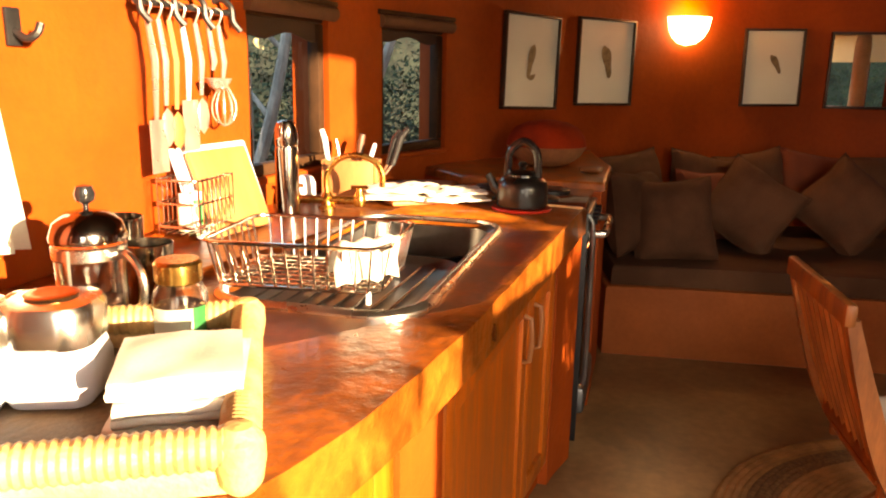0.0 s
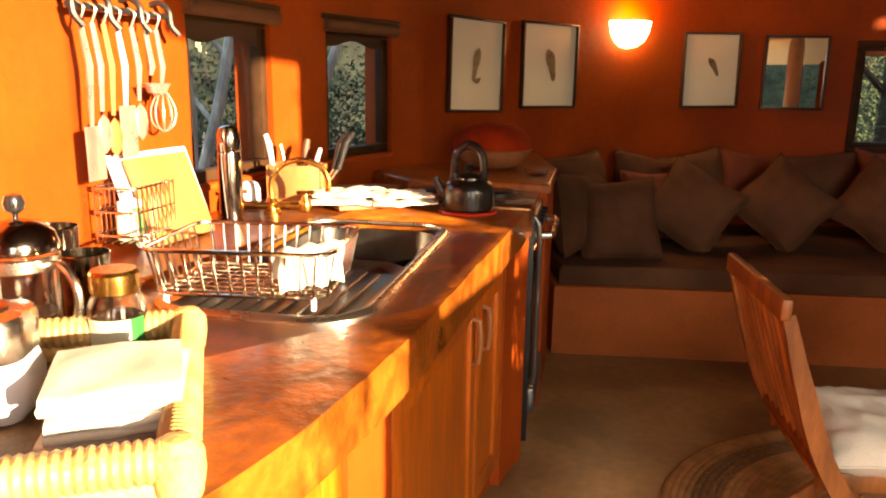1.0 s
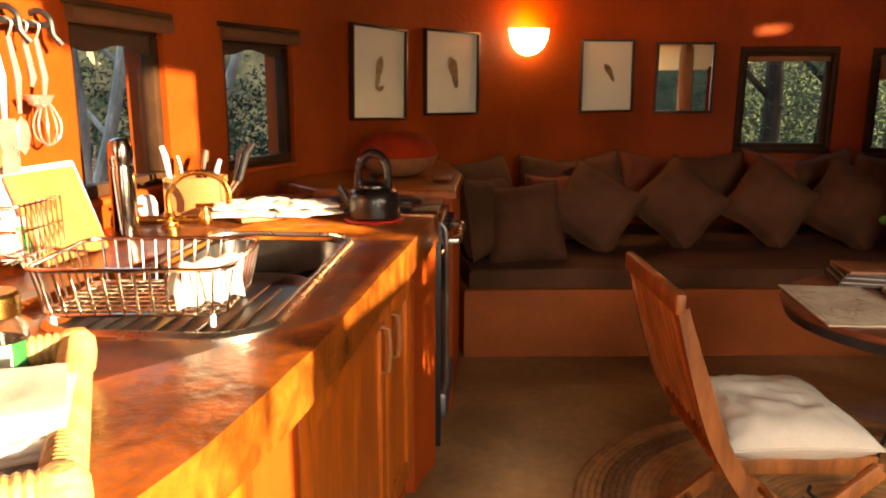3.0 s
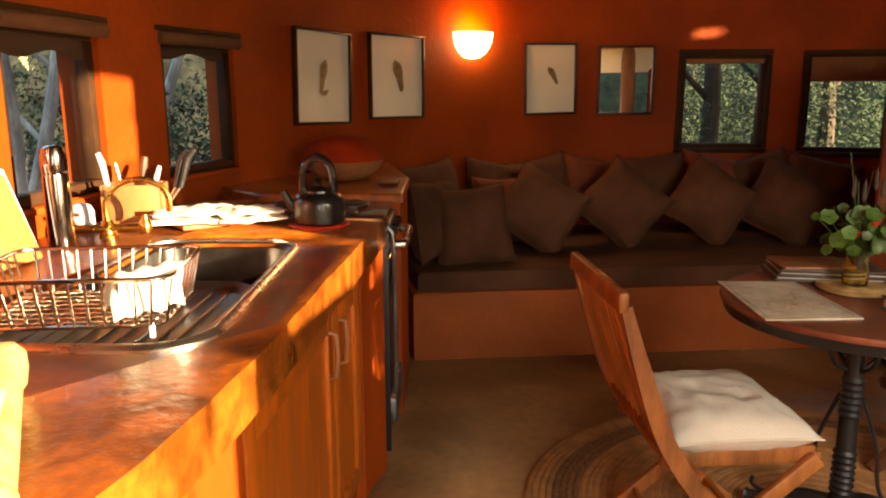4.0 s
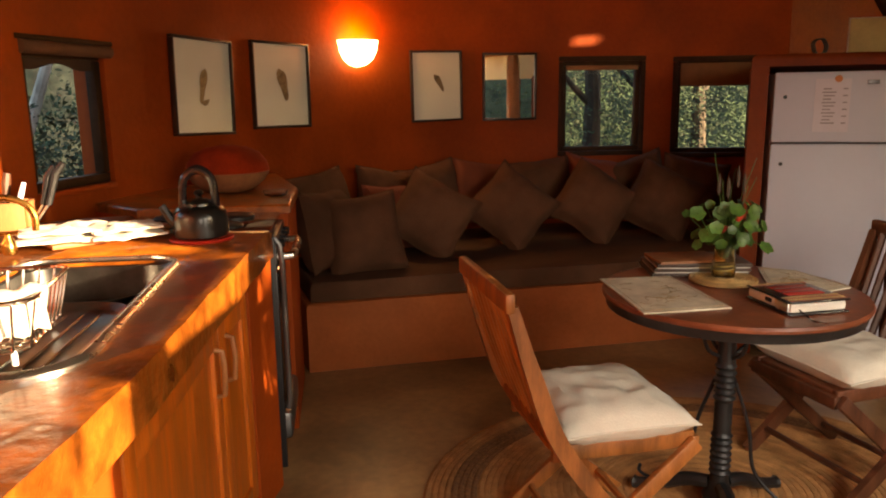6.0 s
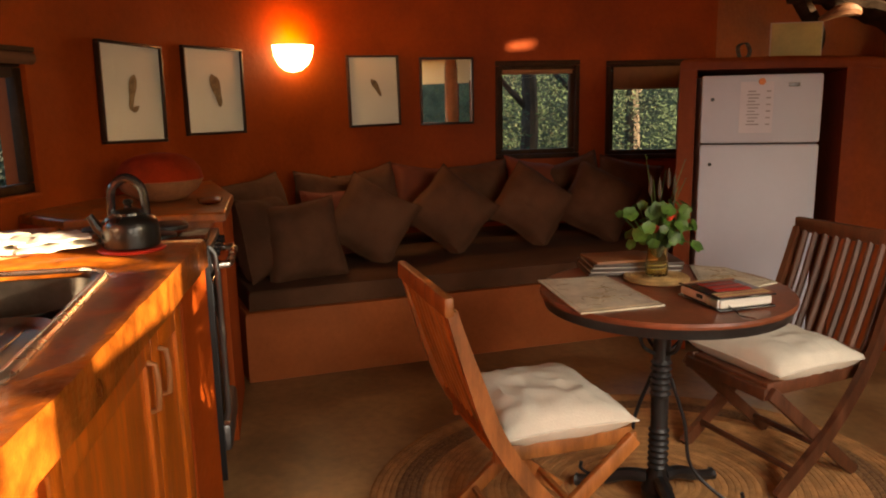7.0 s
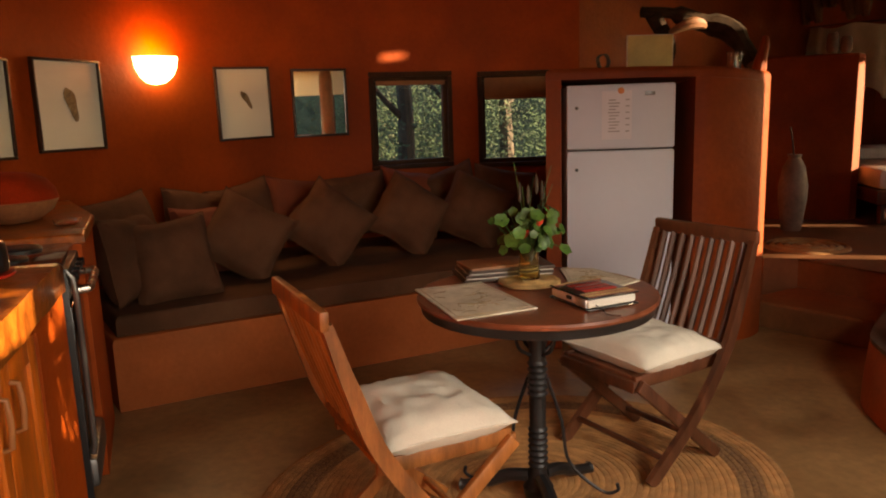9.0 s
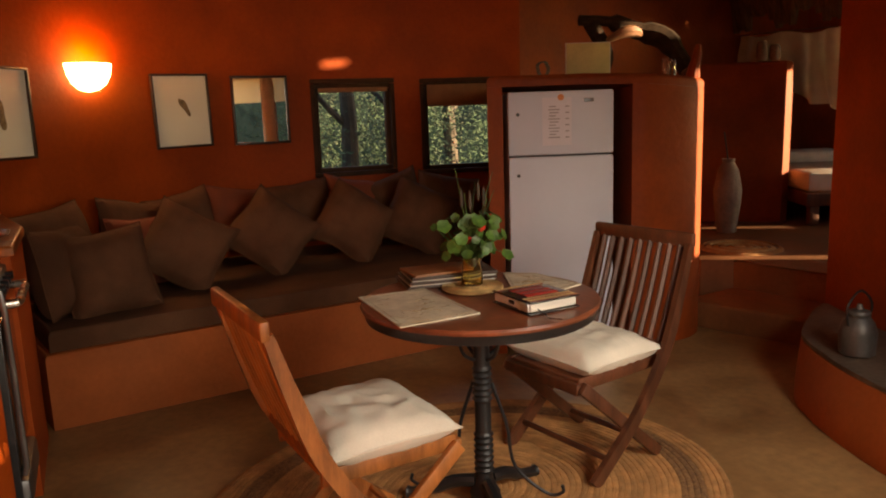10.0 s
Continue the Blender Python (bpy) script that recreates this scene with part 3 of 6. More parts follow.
cushion(1.91, 4.40, 0.650, 0.42, 0.42, 0.16, 24, 28, -14, CUSHION, T2)
cushion(-0.10, 4.22, 0.700, 0.44, 0.40, 0.15, 18, -6, 38, CUSHION, T3)
cushion(0.28, 4.50, 0.685, 0.40, 0.40, 0.15, 16, 10, 30, CUSHION, T3)
cushion(0.56, 4.66, 0.680, 0.42, 0.42, 0.14, 12, -9, 24, CUSHION, T3)
cushion(0.88, 4.72, 0.69, 0.40, 0.40, 0.14, 14, 8, 12, CUSHION_RUST, "rust-brown cushion in the back row against the wall")
cushion(0.30, 4.30, 0.63, 0.36, 0.36, 0.14, 14, 4, 24, CUSHION_RUST, "rust-brown cushion half hidden between taupe ones")
cushion(1.28, 4.78, 0.69, 0.42, 0.40, 0.14, 14, -6, 4, CUSHION, T3)
cushion(1.62, 4.80, 0.68, 0.42, 0.42, 0.14, 14, 12, 0, CUSHION_RUST, "rust-brown cushion in the back row against the wall")
cushion(1.90, 4.78, 0.70, 0.44, 0.38, 0.14, 14, -16, -4, CUSHION, T3)
cushion(2.22, 4.66, 0.69, 0.42, 0.38, 0.14, 14, 12, -12, CUSHION, T3)

# ---- counter ----
edge = spline([(-0.205, 2.565), (-0.235, 2.2), (-0.264, 1.8), (-0.288, 1.42), (-0.318, 1.13), (-0.348, 0.94), (-0.395, 0.76), (-0.505, 0.58), (-0.70, 0.47), (-0.95, 0.42), (-1.16, 0.41)], 8)
edge = [(p.x, p.y) for p in edge]
wallside = [(p.x + 0.004, p.y) for p in (MAIN.at(1.42 + 0.2 * i)[0] for i in range(9))] + [(-1.06, 2.86), (-0.85, 2.97), (-0.72, 2.98), (-0.72, 2.565)]
SINK = (-0.80, -0.395, 1.30, 2.16)


counter = thing("kitchen_counter", "long curved counter of polished red-brown cement", "counter")
bm = prism(edge + wallside[::1], 0.79, 0.88, 0.022, 0.005)
hole = B((SINK[0] + SINK[1]) / 2, (SINK[2] + SINK[3]) / 2, 0.85, SINK[1] - SINK[0] - 0.05, SINK[3] - SINK[2] - 0.05, 0.3)
top = part("worktop", bm, CEMENT, counter)
cutter = part("cutter", hole, CEMENT)
md = top.modifiers.new("hole", "BOOLEAN")
md.object, md.solver = cutter, "EXACT"
dg = bpy.context.evaluated_depsgraph_get()
cut_mesh = bpy.data.meshes.new_from_object(top.evaluated_get(dg))
top.modifiers.clear()
top.data = cut_mesh
bpy.data.objects.remove(cutter)
base_front = [(-0.215, 2.56), (-0.265, 2.36), (-0.31, 2.05), (-0.335, 1.6), (-0.348, 1.33), (-0.375, 1.13), (-0.405, 0.95), (-0.455, 0.78), (-0.59, 0.62), (-0.8, 0.53)]
inner = [(x - 0.07, y) for x, y in base_front]


def pier(y0, y1, z1=0.79):
    a = [(x, y) for x, y in spline_xy if y0 <= y <= y1]
    return prism(a + [(x - 0.12, y) for x, y in a[::-1]], 0.001, z1, 0, 0.004)


spline_xy = [(p.x, p.y) for p in spline(base_front, 14)]
part("pier", pier(2.35, 2.57), PLASTER, counter, "ochre plastered pier")
part("pier", pier(1.15, 1.345), PLASTER, counter, "ochre plastered pier")
part("pier", pier(0.55, 0.80), PLASTER, counter, "ochre plastered pier")
part("rail", prism([(x + 0.004, y) for x, y in spline_xy if 0.8 < y < 2.4] + [(x - 0.10, y) for x, y in spline_xy[::-1] if 0.8 < y < 2.4], 0.735, 0.792, 0, 0.004), PLASTER, counter, "ochre plastered band under the top")
part("plinth", prism([(x - 0.03, y) for x, y in spline_xy if 0.8 < y < 2.4] + [(x - 0.10, y) for x, y in spline_xy[::-1] if 0.8 < y < 2.4], 0.001, 0.09), PLASTER, counter)
part("carcass_back", B(-0.62, 1.55, 0.4, 0.02, 2.0, 0.76), CABINET, counter)


def cabinet_door(y0, y1, handle_y, label):
    pa = min(spline_xy, key=lambda q: abs(q[1] - y0))
    pb = min(spline_xy, key=lambda q: abs(q[1] - y1))
    a, b = Vector((pa[0] - 0.012, y0, 0)), Vector((pb[0] - 0.012, y1, 0))
    t = (b - a).normalized()
    m = Matrix((t, Vector((-t.y, t.x, 0)), Vector((0, 0, 1)))).transposed().to_4x4()
    m.translation = (a + b) / 2 + Vector((0, 0, 0.41))
    w = (b - a).length
    ob = thing("cabinet_door", label, "door", m, "doors under the counter")
    f = min(0.06, w * 0.25)
    for name, x, z, sx, sz in (("stile", -w / 2 + f / 2, 0, f, 0.64), ("stile", w / 2 - f / 2, 0, f, 0.64), ("rail", 0, 0.32 - f / 2, w - 2 * f, f), ("rail", 0, -0.32 + f / 2, w - 2 * f, f)):
        part(name, B(x, 0, z, sx - 0.001, 0.022, sz, 0.003), CABINET, ob)
    part("panel", B(0, 0.005, 0, w - 2 * f, 0.012, 0.64 - 2 * f), CABINET, ob)
    if handle_y is not None:
        hx = (handle_y - (y0 + y1) / 2)
        part("handle", tube([(hx, -0.012, 0.14), (hx, -0.03, 0.145), (hx, -0.034, 0.19), (hx, -0.034, 0.22), (hx, -0.03, 0.26), (hx, -0.012, 0.265)], 0.0075, 10), BOARD, ob, "pale wooden pull handle")
    return ob


cabinet_door(2.075, 2.345, 2.125, "varnished orange pine cabinet door with a pull handle")
cabinet_door(1.35, 2.065, 2.01, "wide varnished orange pine cabinet door with a pull handle")
cabinet_door(0.81, 1.145, None, "low varnished pine cabinet door in sunlight")

# ledge behind the cooker
ledge = thing("plaster_ledge", "ochre plastered ledge with a cement top beside the sofa", "ledge")
lp = [(-0.185, 3.0), (-0.185, 3.56)] + [(x, y) for x, y in back_line(0.006, 5.35, 4.15, 10)] + [(-0.72, 3.0)]
part("body", prism(lp, 0.002, 0.862, 0, 0.003), PLASTER, ledge)
part("top", prism([(x + (0.012 if x > -0.2 else 0), y) for x, y in lp], 0.864, 0.897, 0.012, 0.003), CEMENT, ledge)

# ---- cooker ----
cooker = thing("cooker", "slot-in cooker with dark hob and grey metal trim", "cooker")
part("body", B(-0.47, 2.785, 0.46, 0.48, 0.40, 0.78, 0.008), BLACK, cooker, "dark enamel body")
part("side_panel", B(-0.225, 2.590, 0.45, 0.05, 0.008, 0.80, 0.003), IRON, cooker, "dark side panel")
part("hob", B(-0.46, 2.78, 0.862, 0.50, 0.40, 0.022, 0.006), BLACK, cooker, "black glass hob")
for x, y, r in ((-0.58, 2.68, 0.07), (-0.58, 2.88, 0.055), (-0.36, 2.68, 0.055), (-0.36, 2.88, 0.07)):
    part("hob_plate", lathe([(r, 0.0), (r, 0.007), (r - 0.006, 0.011), (0, 0.011)], 24, at=(x, y, 0.873)), IRON, cooker)
oven_door = part("oven_door", B(-0.212, 2.79, 0.50, 0.03, 0.36, 0.46, 0.008), BLACK, cooker, "dark glass oven door")
part("door_trim", tube([(-0.205, 2.603, 0.845), (-0.187, 2.60, 0.82), (-0.182, 2.60, 0.76), (-0.182, 2.60, 0.29), (-0.19, 2.602, 0.26)], 0.0095, 10), GREYBAR, cooker, "rounded grey metal corner trim")
part("drawer", B(-0.200, 2.785, 0.195, 0.045, 0.38, 0.10, 0.018), GREYBAR, cooker, "pale drawer front")
part("panel_strip", B(-0.212, 2.79, 0.80, 0.03, 0.37, 0.09, 0.006), GREYBAR, cooker)
part("handle", tube([(-0.20, 2.63, 0.775), (-0.150, 2.635, 0.778), (-0.145, 2.66, 0.778), (-0.145, 2.92, 0.778), (-0.150, 2.945, 0.778), (-0.20, 2.95, 0.775)], 0.013, 10), STEEL, oven_door, "bright steel door handle")
for k in range(4):
    part("knob", tube([(-0.20, 2.67 + 0.08 * k, 0.815), (-0.175, 2.67 + 0.08 * k, 0.815)], 0.014, 14), BLACK, cooker)
part("foot", B(-0.26, 2.62, 0.035, 0.05, 0.04, 0.07, 0.004), WHITE, cooker)
part("foot", B(-0.66, 2.95, 0.035, 0.05, 0.04, 0.07, 0.004), WHITE, cooker)

# ---- sink ----
sink = thing("sink", "inset dull steel sink with a ribbed drainer", "sink")
sx0, sx1, sy0, sy1 = SINK


def ring_rect(x0, x1, y0, y1, r, z, n=6):
    out = []
    for cx, cy, a0 in ((x1 - r, y1 - r, 0), (x0 + r, y1 - r, 90), (x0 + r, y0 + r, 180), (x1 - r, y0 + r, 270)):
        for k in range(n + 1):
            q = radians(a0 + 90 * k / n)
            out.append((cx + r * math.cos(q), cy + r * math.sin(q), z))
    return out


def rings_mesh(rings, close_last=True):
    bm = bmesh.new()
    vs = [[bm.verts.new(p) for p in ring] for ring in rings]
    n = len(rings[0])
    for a, b in zip(vs, vs[1:]):
        for k in range(n):
            bm.faces.new((a[k], a[(k + 1) % n], b[(k + 1) % n], b[k]))
    if close_last:
        bm.faces.new(vs[-1])
    return bm


part("rim", tube(ring_rect(sx0, sx1, sy0, sy1, 0.10, 0.884, 8), 0.011, 8, closed=True, flat=0.6), STEEL, sink, "bright pressed steel rim")
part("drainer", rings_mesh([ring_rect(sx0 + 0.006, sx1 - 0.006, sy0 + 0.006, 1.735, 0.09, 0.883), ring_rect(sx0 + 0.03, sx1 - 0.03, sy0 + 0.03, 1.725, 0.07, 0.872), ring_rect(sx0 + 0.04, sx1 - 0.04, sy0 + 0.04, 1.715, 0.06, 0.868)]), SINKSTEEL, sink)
for k in range(9):
    x = sx0 + 0.07 + k * 0.033
    part("rib", tube([(x, sy0 + 0.07, 0.869), (x, 1.69, 0.867)], 0.0032, 6), SINKSTEEL, sink)
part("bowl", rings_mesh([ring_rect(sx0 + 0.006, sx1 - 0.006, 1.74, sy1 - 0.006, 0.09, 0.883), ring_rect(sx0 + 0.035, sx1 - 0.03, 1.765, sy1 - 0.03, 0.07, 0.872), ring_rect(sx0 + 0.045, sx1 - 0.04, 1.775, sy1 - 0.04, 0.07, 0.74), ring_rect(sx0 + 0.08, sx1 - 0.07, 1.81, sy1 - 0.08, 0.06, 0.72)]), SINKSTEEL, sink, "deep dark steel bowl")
part("drain", lathe([(0.03, 0), (0.03, 0.004), (0.02, 0.006), (0.0, 0.003)], 18, at=(-0.6, 1.95, 0.722)), STEEL, sink)


def cloth_sheet(w, d, lift, seed, n=16, thick=0.006):
    """A lying, rumpled cloth with real thickness."""
    bm = bmesh.new()
    g = []
    for sgn in (0, 1):
        rows = []
        for i in range(n + 1):
            row = []
            for j in range(n + 1):
                u, v = i / n - 0.5, j / n - 0.5
                h = lift * (0.5 + 0.5 * noise.noise(Vector((u * 4 + seed, v * 4, seed)))) + 0.10 * lift * noise.noise(Vector((u * 11, v * 11 + seed, 2)))
                h *= max(0.25, 1 - 2.2 * max(abs(u), abs(v)) ** 3 * 4 * 0.5)
                jx, jy = 0.02 * noise.noise(Vector((v * 5, seed, 1))), 0.02 * noise.noise(Vector((u * 5, seed, 4)))
                row.append(bm.verts.new((u * w + jx, v * d + jy, max(0.001, h) + sgn * thick)))
            rows.append(row)
        g.append(rows)
    for i in range(n):
        for j in range(n):
            bm.faces.new((g[1][i][j], g[1][i + 1][j], g[1][i + 1][j + 1], g[1][i][j + 1]))
            bm.faces.new((g[0][i][j], g[0][i][j + 1], g[0][i + 1][j + 1], g[0][i + 1][j]))
    rim = [(i, 0) for i in range(n)] + [(n, j) for j in range(n)] + [(i, n) for i in range(n, 0, -1)] + [(0, j) for j in range(n, 0, -1)]
    for a, b in zip(rim, rim[1:] + rim[:1]):
        bm.faces.new((g[0][a[0]][a[1]], g[0][b[0]][b[1]], g[1][b[0]][b[1]], g[1][a[0]][a[1]]))
    return bm


def lying_cloth(x, y, z, w, d, lift, turn, seed, label, folds=1):
    ob = thing("dish_cloth", label, "cloth", pose(x, y, z, 0, 0, turn))
    for k in range(folds):
        part("fold", cloth_sheet(w - 0.012 * k, d - 0.008 * k, lift, seed + k), LINEN, ob).location = (0.004 * k, 0.006 * (k % 2), k * (lift * 0.55 + 0.006))
    return ob


plate = thing("dish", "grey dish lying in the sink bowl", "dish", pose(-0.50, 1.90, 0.745, 18, 10, 0))
part("plate", lathe([(0.05, 0), (0.09, 0.012), (0.105, 0.022), (0.10, 0.024), (0.05, 0.008), (0, 0.006)], 28), CLAY, plate)

# ---- dish rack ----
rack = thing("dish_rack", "bright wire dish rack standing on the drainer", "dish rack", pose(-0.648, 1.475, 0.878, 0, 0, 6))
rw, rd, rh = 0.31, 0.235, 0.105


def rack_ring(w, d, z):
    return [(x, y, z) for x, y, _ in ring_rect(-w / 2, w / 2, -d / 2, d / 2, 0.035, 0, 5)]


part("rim", tube(rack_ring(rw + 0.035, rd + 0.035, rh), 0.0042, 8, closed=True), CHROME, rack)
part("rim", tube(rack_ring(rw, rd, 0.022), 0.0035, 8, closed=True), CHROME, rack)
for k in range(12):
    x = -rw / 2 + 0.02 + k * (rw - 0.04) / 11
    for sgn in (-1, 1):
        part("wire", tube([(x * 1.08, sgn * (rd / 2 + 0.017), rh), (x, sgn * rd / 2, 0.022)], 0.0026, 6), CHROME, rack)
    part("wire", tube([(x, -rd / 2, 0.022), (x, rd / 2, 0.022)], 0.0022, 6), CHROME, rack)
for k in range(8):
    y = -rd / 2 + 0.02 + k * (rd - 0.04) / 7
    for sgn in (-1, 1):
        part("wire", tube([(sgn * (rw / 2 + 0.017), y * 1.08, rh), (sgn * rw / 2, y, 0.022)], 0.0026, 6), CHROME, rack)
    part("wire", tube([(-rw / 2, y, 0.025), (rw / 2, y, 0.025)], 0.0022, 6), CHROME, rack)
for x in (-1, 1):
    for y in (-1, 1):
        part("foot", tube([(x * (rw / 2 - 0.02), y * (rd / 2 - 0.004), 0.024), (x * (rw / 2 - 0.02), y * (rd / 2 - 0.004), 0.0)], 0.005, 8), WHITE, rack)

# cloth hung over the rack's edge
hung = thing("hung_cloth", "white cloth hung over the rim of the dish rack", "cloth", pose(-0.515, 1.408, 0.986, 0, 0, 34))
bm = bmesh.new()
prof = [(-0.030, -0.062), (-0.026, -0.03), (-0.018, -0.004), (0.0, 0.006), (0.018, -0.002), (0.03, -0.03), (0.034, -0.055)]
gr = []
for side in (0, 1):
    rows = []
    for i in range(15):
        u = i / 14 - 0.5
        rows.append([bm.verts.new((u * 0.115 + 0.01 * math.sin(b * 40), a * (1 + 0.2 * math.sin(i * 0.9)) - side * 0.004 * (1 if a > 0 else -1), b + 0.012 * u + 0.004 * math.sin(i * 1.3 + a * 30) - side * 0.004)) for a, b in prof])
    gr.append(rows)
for i in range(14):
    for j in range(len(prof) - 1):
        bm.faces.new((gr[0][i][j], gr[0][i + 1][j], gr[0][i + 1][j + 1], gr[0][i][j + 1]))
        bm.faces.new((gr[1][i][j], gr[1][i][j + 1], gr[1][i + 1][j + 1], gr[1][i + 1][j]))
for j in range(len(prof) - 1):
    for i in (0, 14):
        bm.faces.new((gr[0][i][j], gr[0][i][j + 1], gr[1][i][j + 1], gr[1][i][j]))
for i in range(14):
    for j in (0, len(prof) - 1):
        bm.faces.new((gr[0][i][j], gr[0][i + 1][j], gr[1][i + 1][j], gr[1][i][j]))
part("drape", bm, LINEN, hung, angle=80)

# ---- tap ----
tap = thing("kitchen_tap", "aged brass swan-neck tap behind the sink", "tap", pose(-0.955, 2.24, 0.88, 0, 0, 8))
part("base", lathe([(0.026, 0), (0.026, 0.006), (0.018, 0.012), (0.016, 0.03), (0.02, 0.036), (0.013, 0.05), (0, 0.05)], 20), BRASS, tap)
part("body", tube([(-0.10, -0.005, 0.026), (0.10, 0.0, 0.026)], 0.013, 12), BRASS, tap)
for x in (-0.10, 0.10):
    valve = part("valve", lathe([(0.017, -0.012), (0.02, 0.0), (0.017, 0.02), (0.009, 0.034), (0.009, 0.042), (0, 0.042)], 16, at=(x, 0, 0.022)), BRASS, tap)
    part("lever", tube([(x - 0.026, 0, 0.066), (x + 0.026, 0, 0.066)], 0.006, 8), BRASS, valve)
part("spout", tube(spline([(0, 0, 0.04), (0.0, 0.0, 0.10), (0.035, 0.0, 0.148), (0.09, 0.0, 0.162), (0.145, 0.0, 0.145), (0.168, 0.0, 0.11), (0.168, 0, 0.07)], 5), 0.0088, 10), BRASS, tap, "arched brass spout")

# ---- things along the back of the counter ----
flask = thing("vacuum_flask", "slim brushed steel vacuum flask standing on the counter", "flask", pose(-1.015, 2.10, 0.88))
part("body", lathe([(0.030, 0), (0.033, 0.004), (0.033, 0.185), (0.031, 0.196), (0, 0.196)], 28), POLISHED, flask)
part("cup_lid", lathe([(0.032, 0.198), (0.033, 0.202), (0.032, 0.245), (0.026, 0.262), (0.012, 0.268), (0, 0.268)], 28), POLISHED, flask, "steel cup lid")


def leaning_board(a, b, top_a, top_b, thick, material, label):
    a, b, ta, tb = (Vector(p) for p in (a, b, top_a, top_b))
    x = (b - a).normalized()
    z = (ta - a).normalized()
    y = z.cross(x).normalized()
    z = x.cross(y)
    m = Matrix((x, y, z)).transposed().to_4x4()
    m.translation = (a + b + ta + tb) / 4
    ob = thing("chopping_board", label, "chopping board", m)
    part("board", B(0, 0, 0, (b - a).length, thick, (ta - a).length, 0.006), material, ob)
    return ob


leaning_board((-1.03, 1.76, 0.882), (-1.0, 1.98, 0.882), (-1.115, 1.745, 1.085), (-1.085, 1.975, 1.085), 0.016, BOARD, "pale wooden chopping board leaning against the wall")
leaning_board((-1.065, 1.735, 0.882), (-1.03, 2.03, 0.882), (-1.145, 1.725, 1.095), (-1.11, 2.02, 1.095), 0.010, WHITE, "white plastic chopping board behind the wooden one")
holder = thing("utensil_box", "pale wooden box holding knives and utensils", "utensil holder", pose(-0.965, 2.47, 0.88, 0, 0, 10))
for name, x, y, sx, sy in (("side", -0.085, 0, 0.012, 0.10), ("side", 0.085, 0, 0.012, 0.10), ("front", 0, -0.05, 0.158, 0.012), ("back", 0, 0.05, 0.158, 0.012)):
    part(name, B(x, y, 0.062, sx, sy, 0.124, 0.003), BOARD, holder)
part("bottom", B(0, 0, 0.006, 0.156, 0.086, 0.01), BOARD, holder)
for x, y, tx, ty, ln, r, mt, lb in ((-0.05, 0.0, -0.05, 0.0, 0.09, 0.010, WHITE, "white knife with its handle up"), (0.0, 0.02, 0.03, 0.01, 0.075, 0.013, DARK_TEAK, "dark wooden utensil handle in the box"), (0.03, -0.02, 0.05, 0.0, 0.05, 0.008, WHITE, "white utensil handle in the box"),
                                      (0.06, 0.01, 0.10, 0.0, 0.09, 0.013, IRON, "dark spatula standing in the box"), (0.065, -0.01, 0.12, 0.01, 0.10, 0.012, IRON, "dark ladle standing in the box"), (-0.02, -0.01, -0.03, 0.0, 0.06, 0.007, STEEL, "steel fork standing in the box")):
    ob = thing("kitchen_utensil", lb, "utensil", holder.matrix_world @ pose(x, y, 0.013), "utensils in the box")
    top_z = 0.115 + ln
    part("shaft", tube([(0, 0, 0), (tx * 0.6, ty * 0.6, 0.10)], 0.004, 6), STEEL, ob)
    part("grip", tube([(tx * 0.58, ty * 0.58, 0.095), (tx * 0.8, ty, top_z - 0.03), (tx, ty, top_z)], [r * 0.7, r, r * 0.75], 8), mt, ob)
soap = thing("soap_pot", "small white pot behind the tap", "pot", pose(-1.065, 2.32, 0.88))
part("body", lathe([(0.03, 0), (0.034, 0.01), (0.034, 0.06), (0.026, 0.078), (0.012, 0.085), (0, 0.085)], 24), WHITE, soap)
paddle = thing("bread_board", "pale wooden board with a handle under the white cloths", "chopping board", pose(-0.70, 2.50, 0.882, 0, 0, 38))
bm = B(0, 0, 0.008, 0.34, 0.20, 0.014, 0.004)
part("board", bm, BOARD, paddle)
part("handle", B(0.225, 0.0, 0.008, 0.115, 0.035, 0.014, 0.004), BOARD, paddle)
lying_cloth(-0.775, 2.40, 0.897, 0.22, 0.17, 0.028, 14, 3, "crumpled white dish cloth on the wooden board", 2)
lying_cloth(-0.615, 2.43, 0.897, 0.20, 0.16, 0.024, 30, 8, "folded white dish cloth on the wooden board", 2)

# kettle on its trivet
trivet = thing("trivet", "round red trivet under the kettle", "trivet", pose(-0.395, 2.43, 0.88))
part("disc", lathe([(0.090, 0.0), (0.093, 0.004), (0.090, 0.008), (0, 0.008)], 28), RED, trivet)
kettle = thing("kettle", "dark enamel stove kettle with an arched handle", "kettle", pose(-0.395, 2.43, 0.8885, 0, 0, 0) @ Matrix.Diagonal((1, 1, 1.15, 1)))
part("body", lathe([(0.070, 0), (0.077, 0.004), (0.079, 0.012), (0.078, 0.050), (0.074, 0.066), (0.062, 0.077), (0.046, 0.081), (0, 0.081)], 32), KETTLE, kettle)
part("lid", lathe([(0.047, 0.0815), (0.046, 0.087), (0.030, 0.096), (0.011, 0.099), (0.008, 0.105), (0.015, 0.112), (0.010, 0.119), (0, 0.121)], 24), KETTLE, kettle)
part("spout", tube([(-0.062, -0.005, 0.030), (-0.086, -0.008, 0.052), (-0.104, -0.01, 0.084)], [0.019, 0.014, 0.010], 10), KETTLE, kettle)
part("handle", tube(spline([(-0.046, 0, 0.070), (-0.046, 0, 0.100), (-0.038, 0, 0.148), (0, 0, 0.172), (0.038, 0, 0.148), (0.046, 0, 0.100), (0.046, 0, 0.070)], 5), 0.012, 10), BLACK, kettle, "arched black handle")

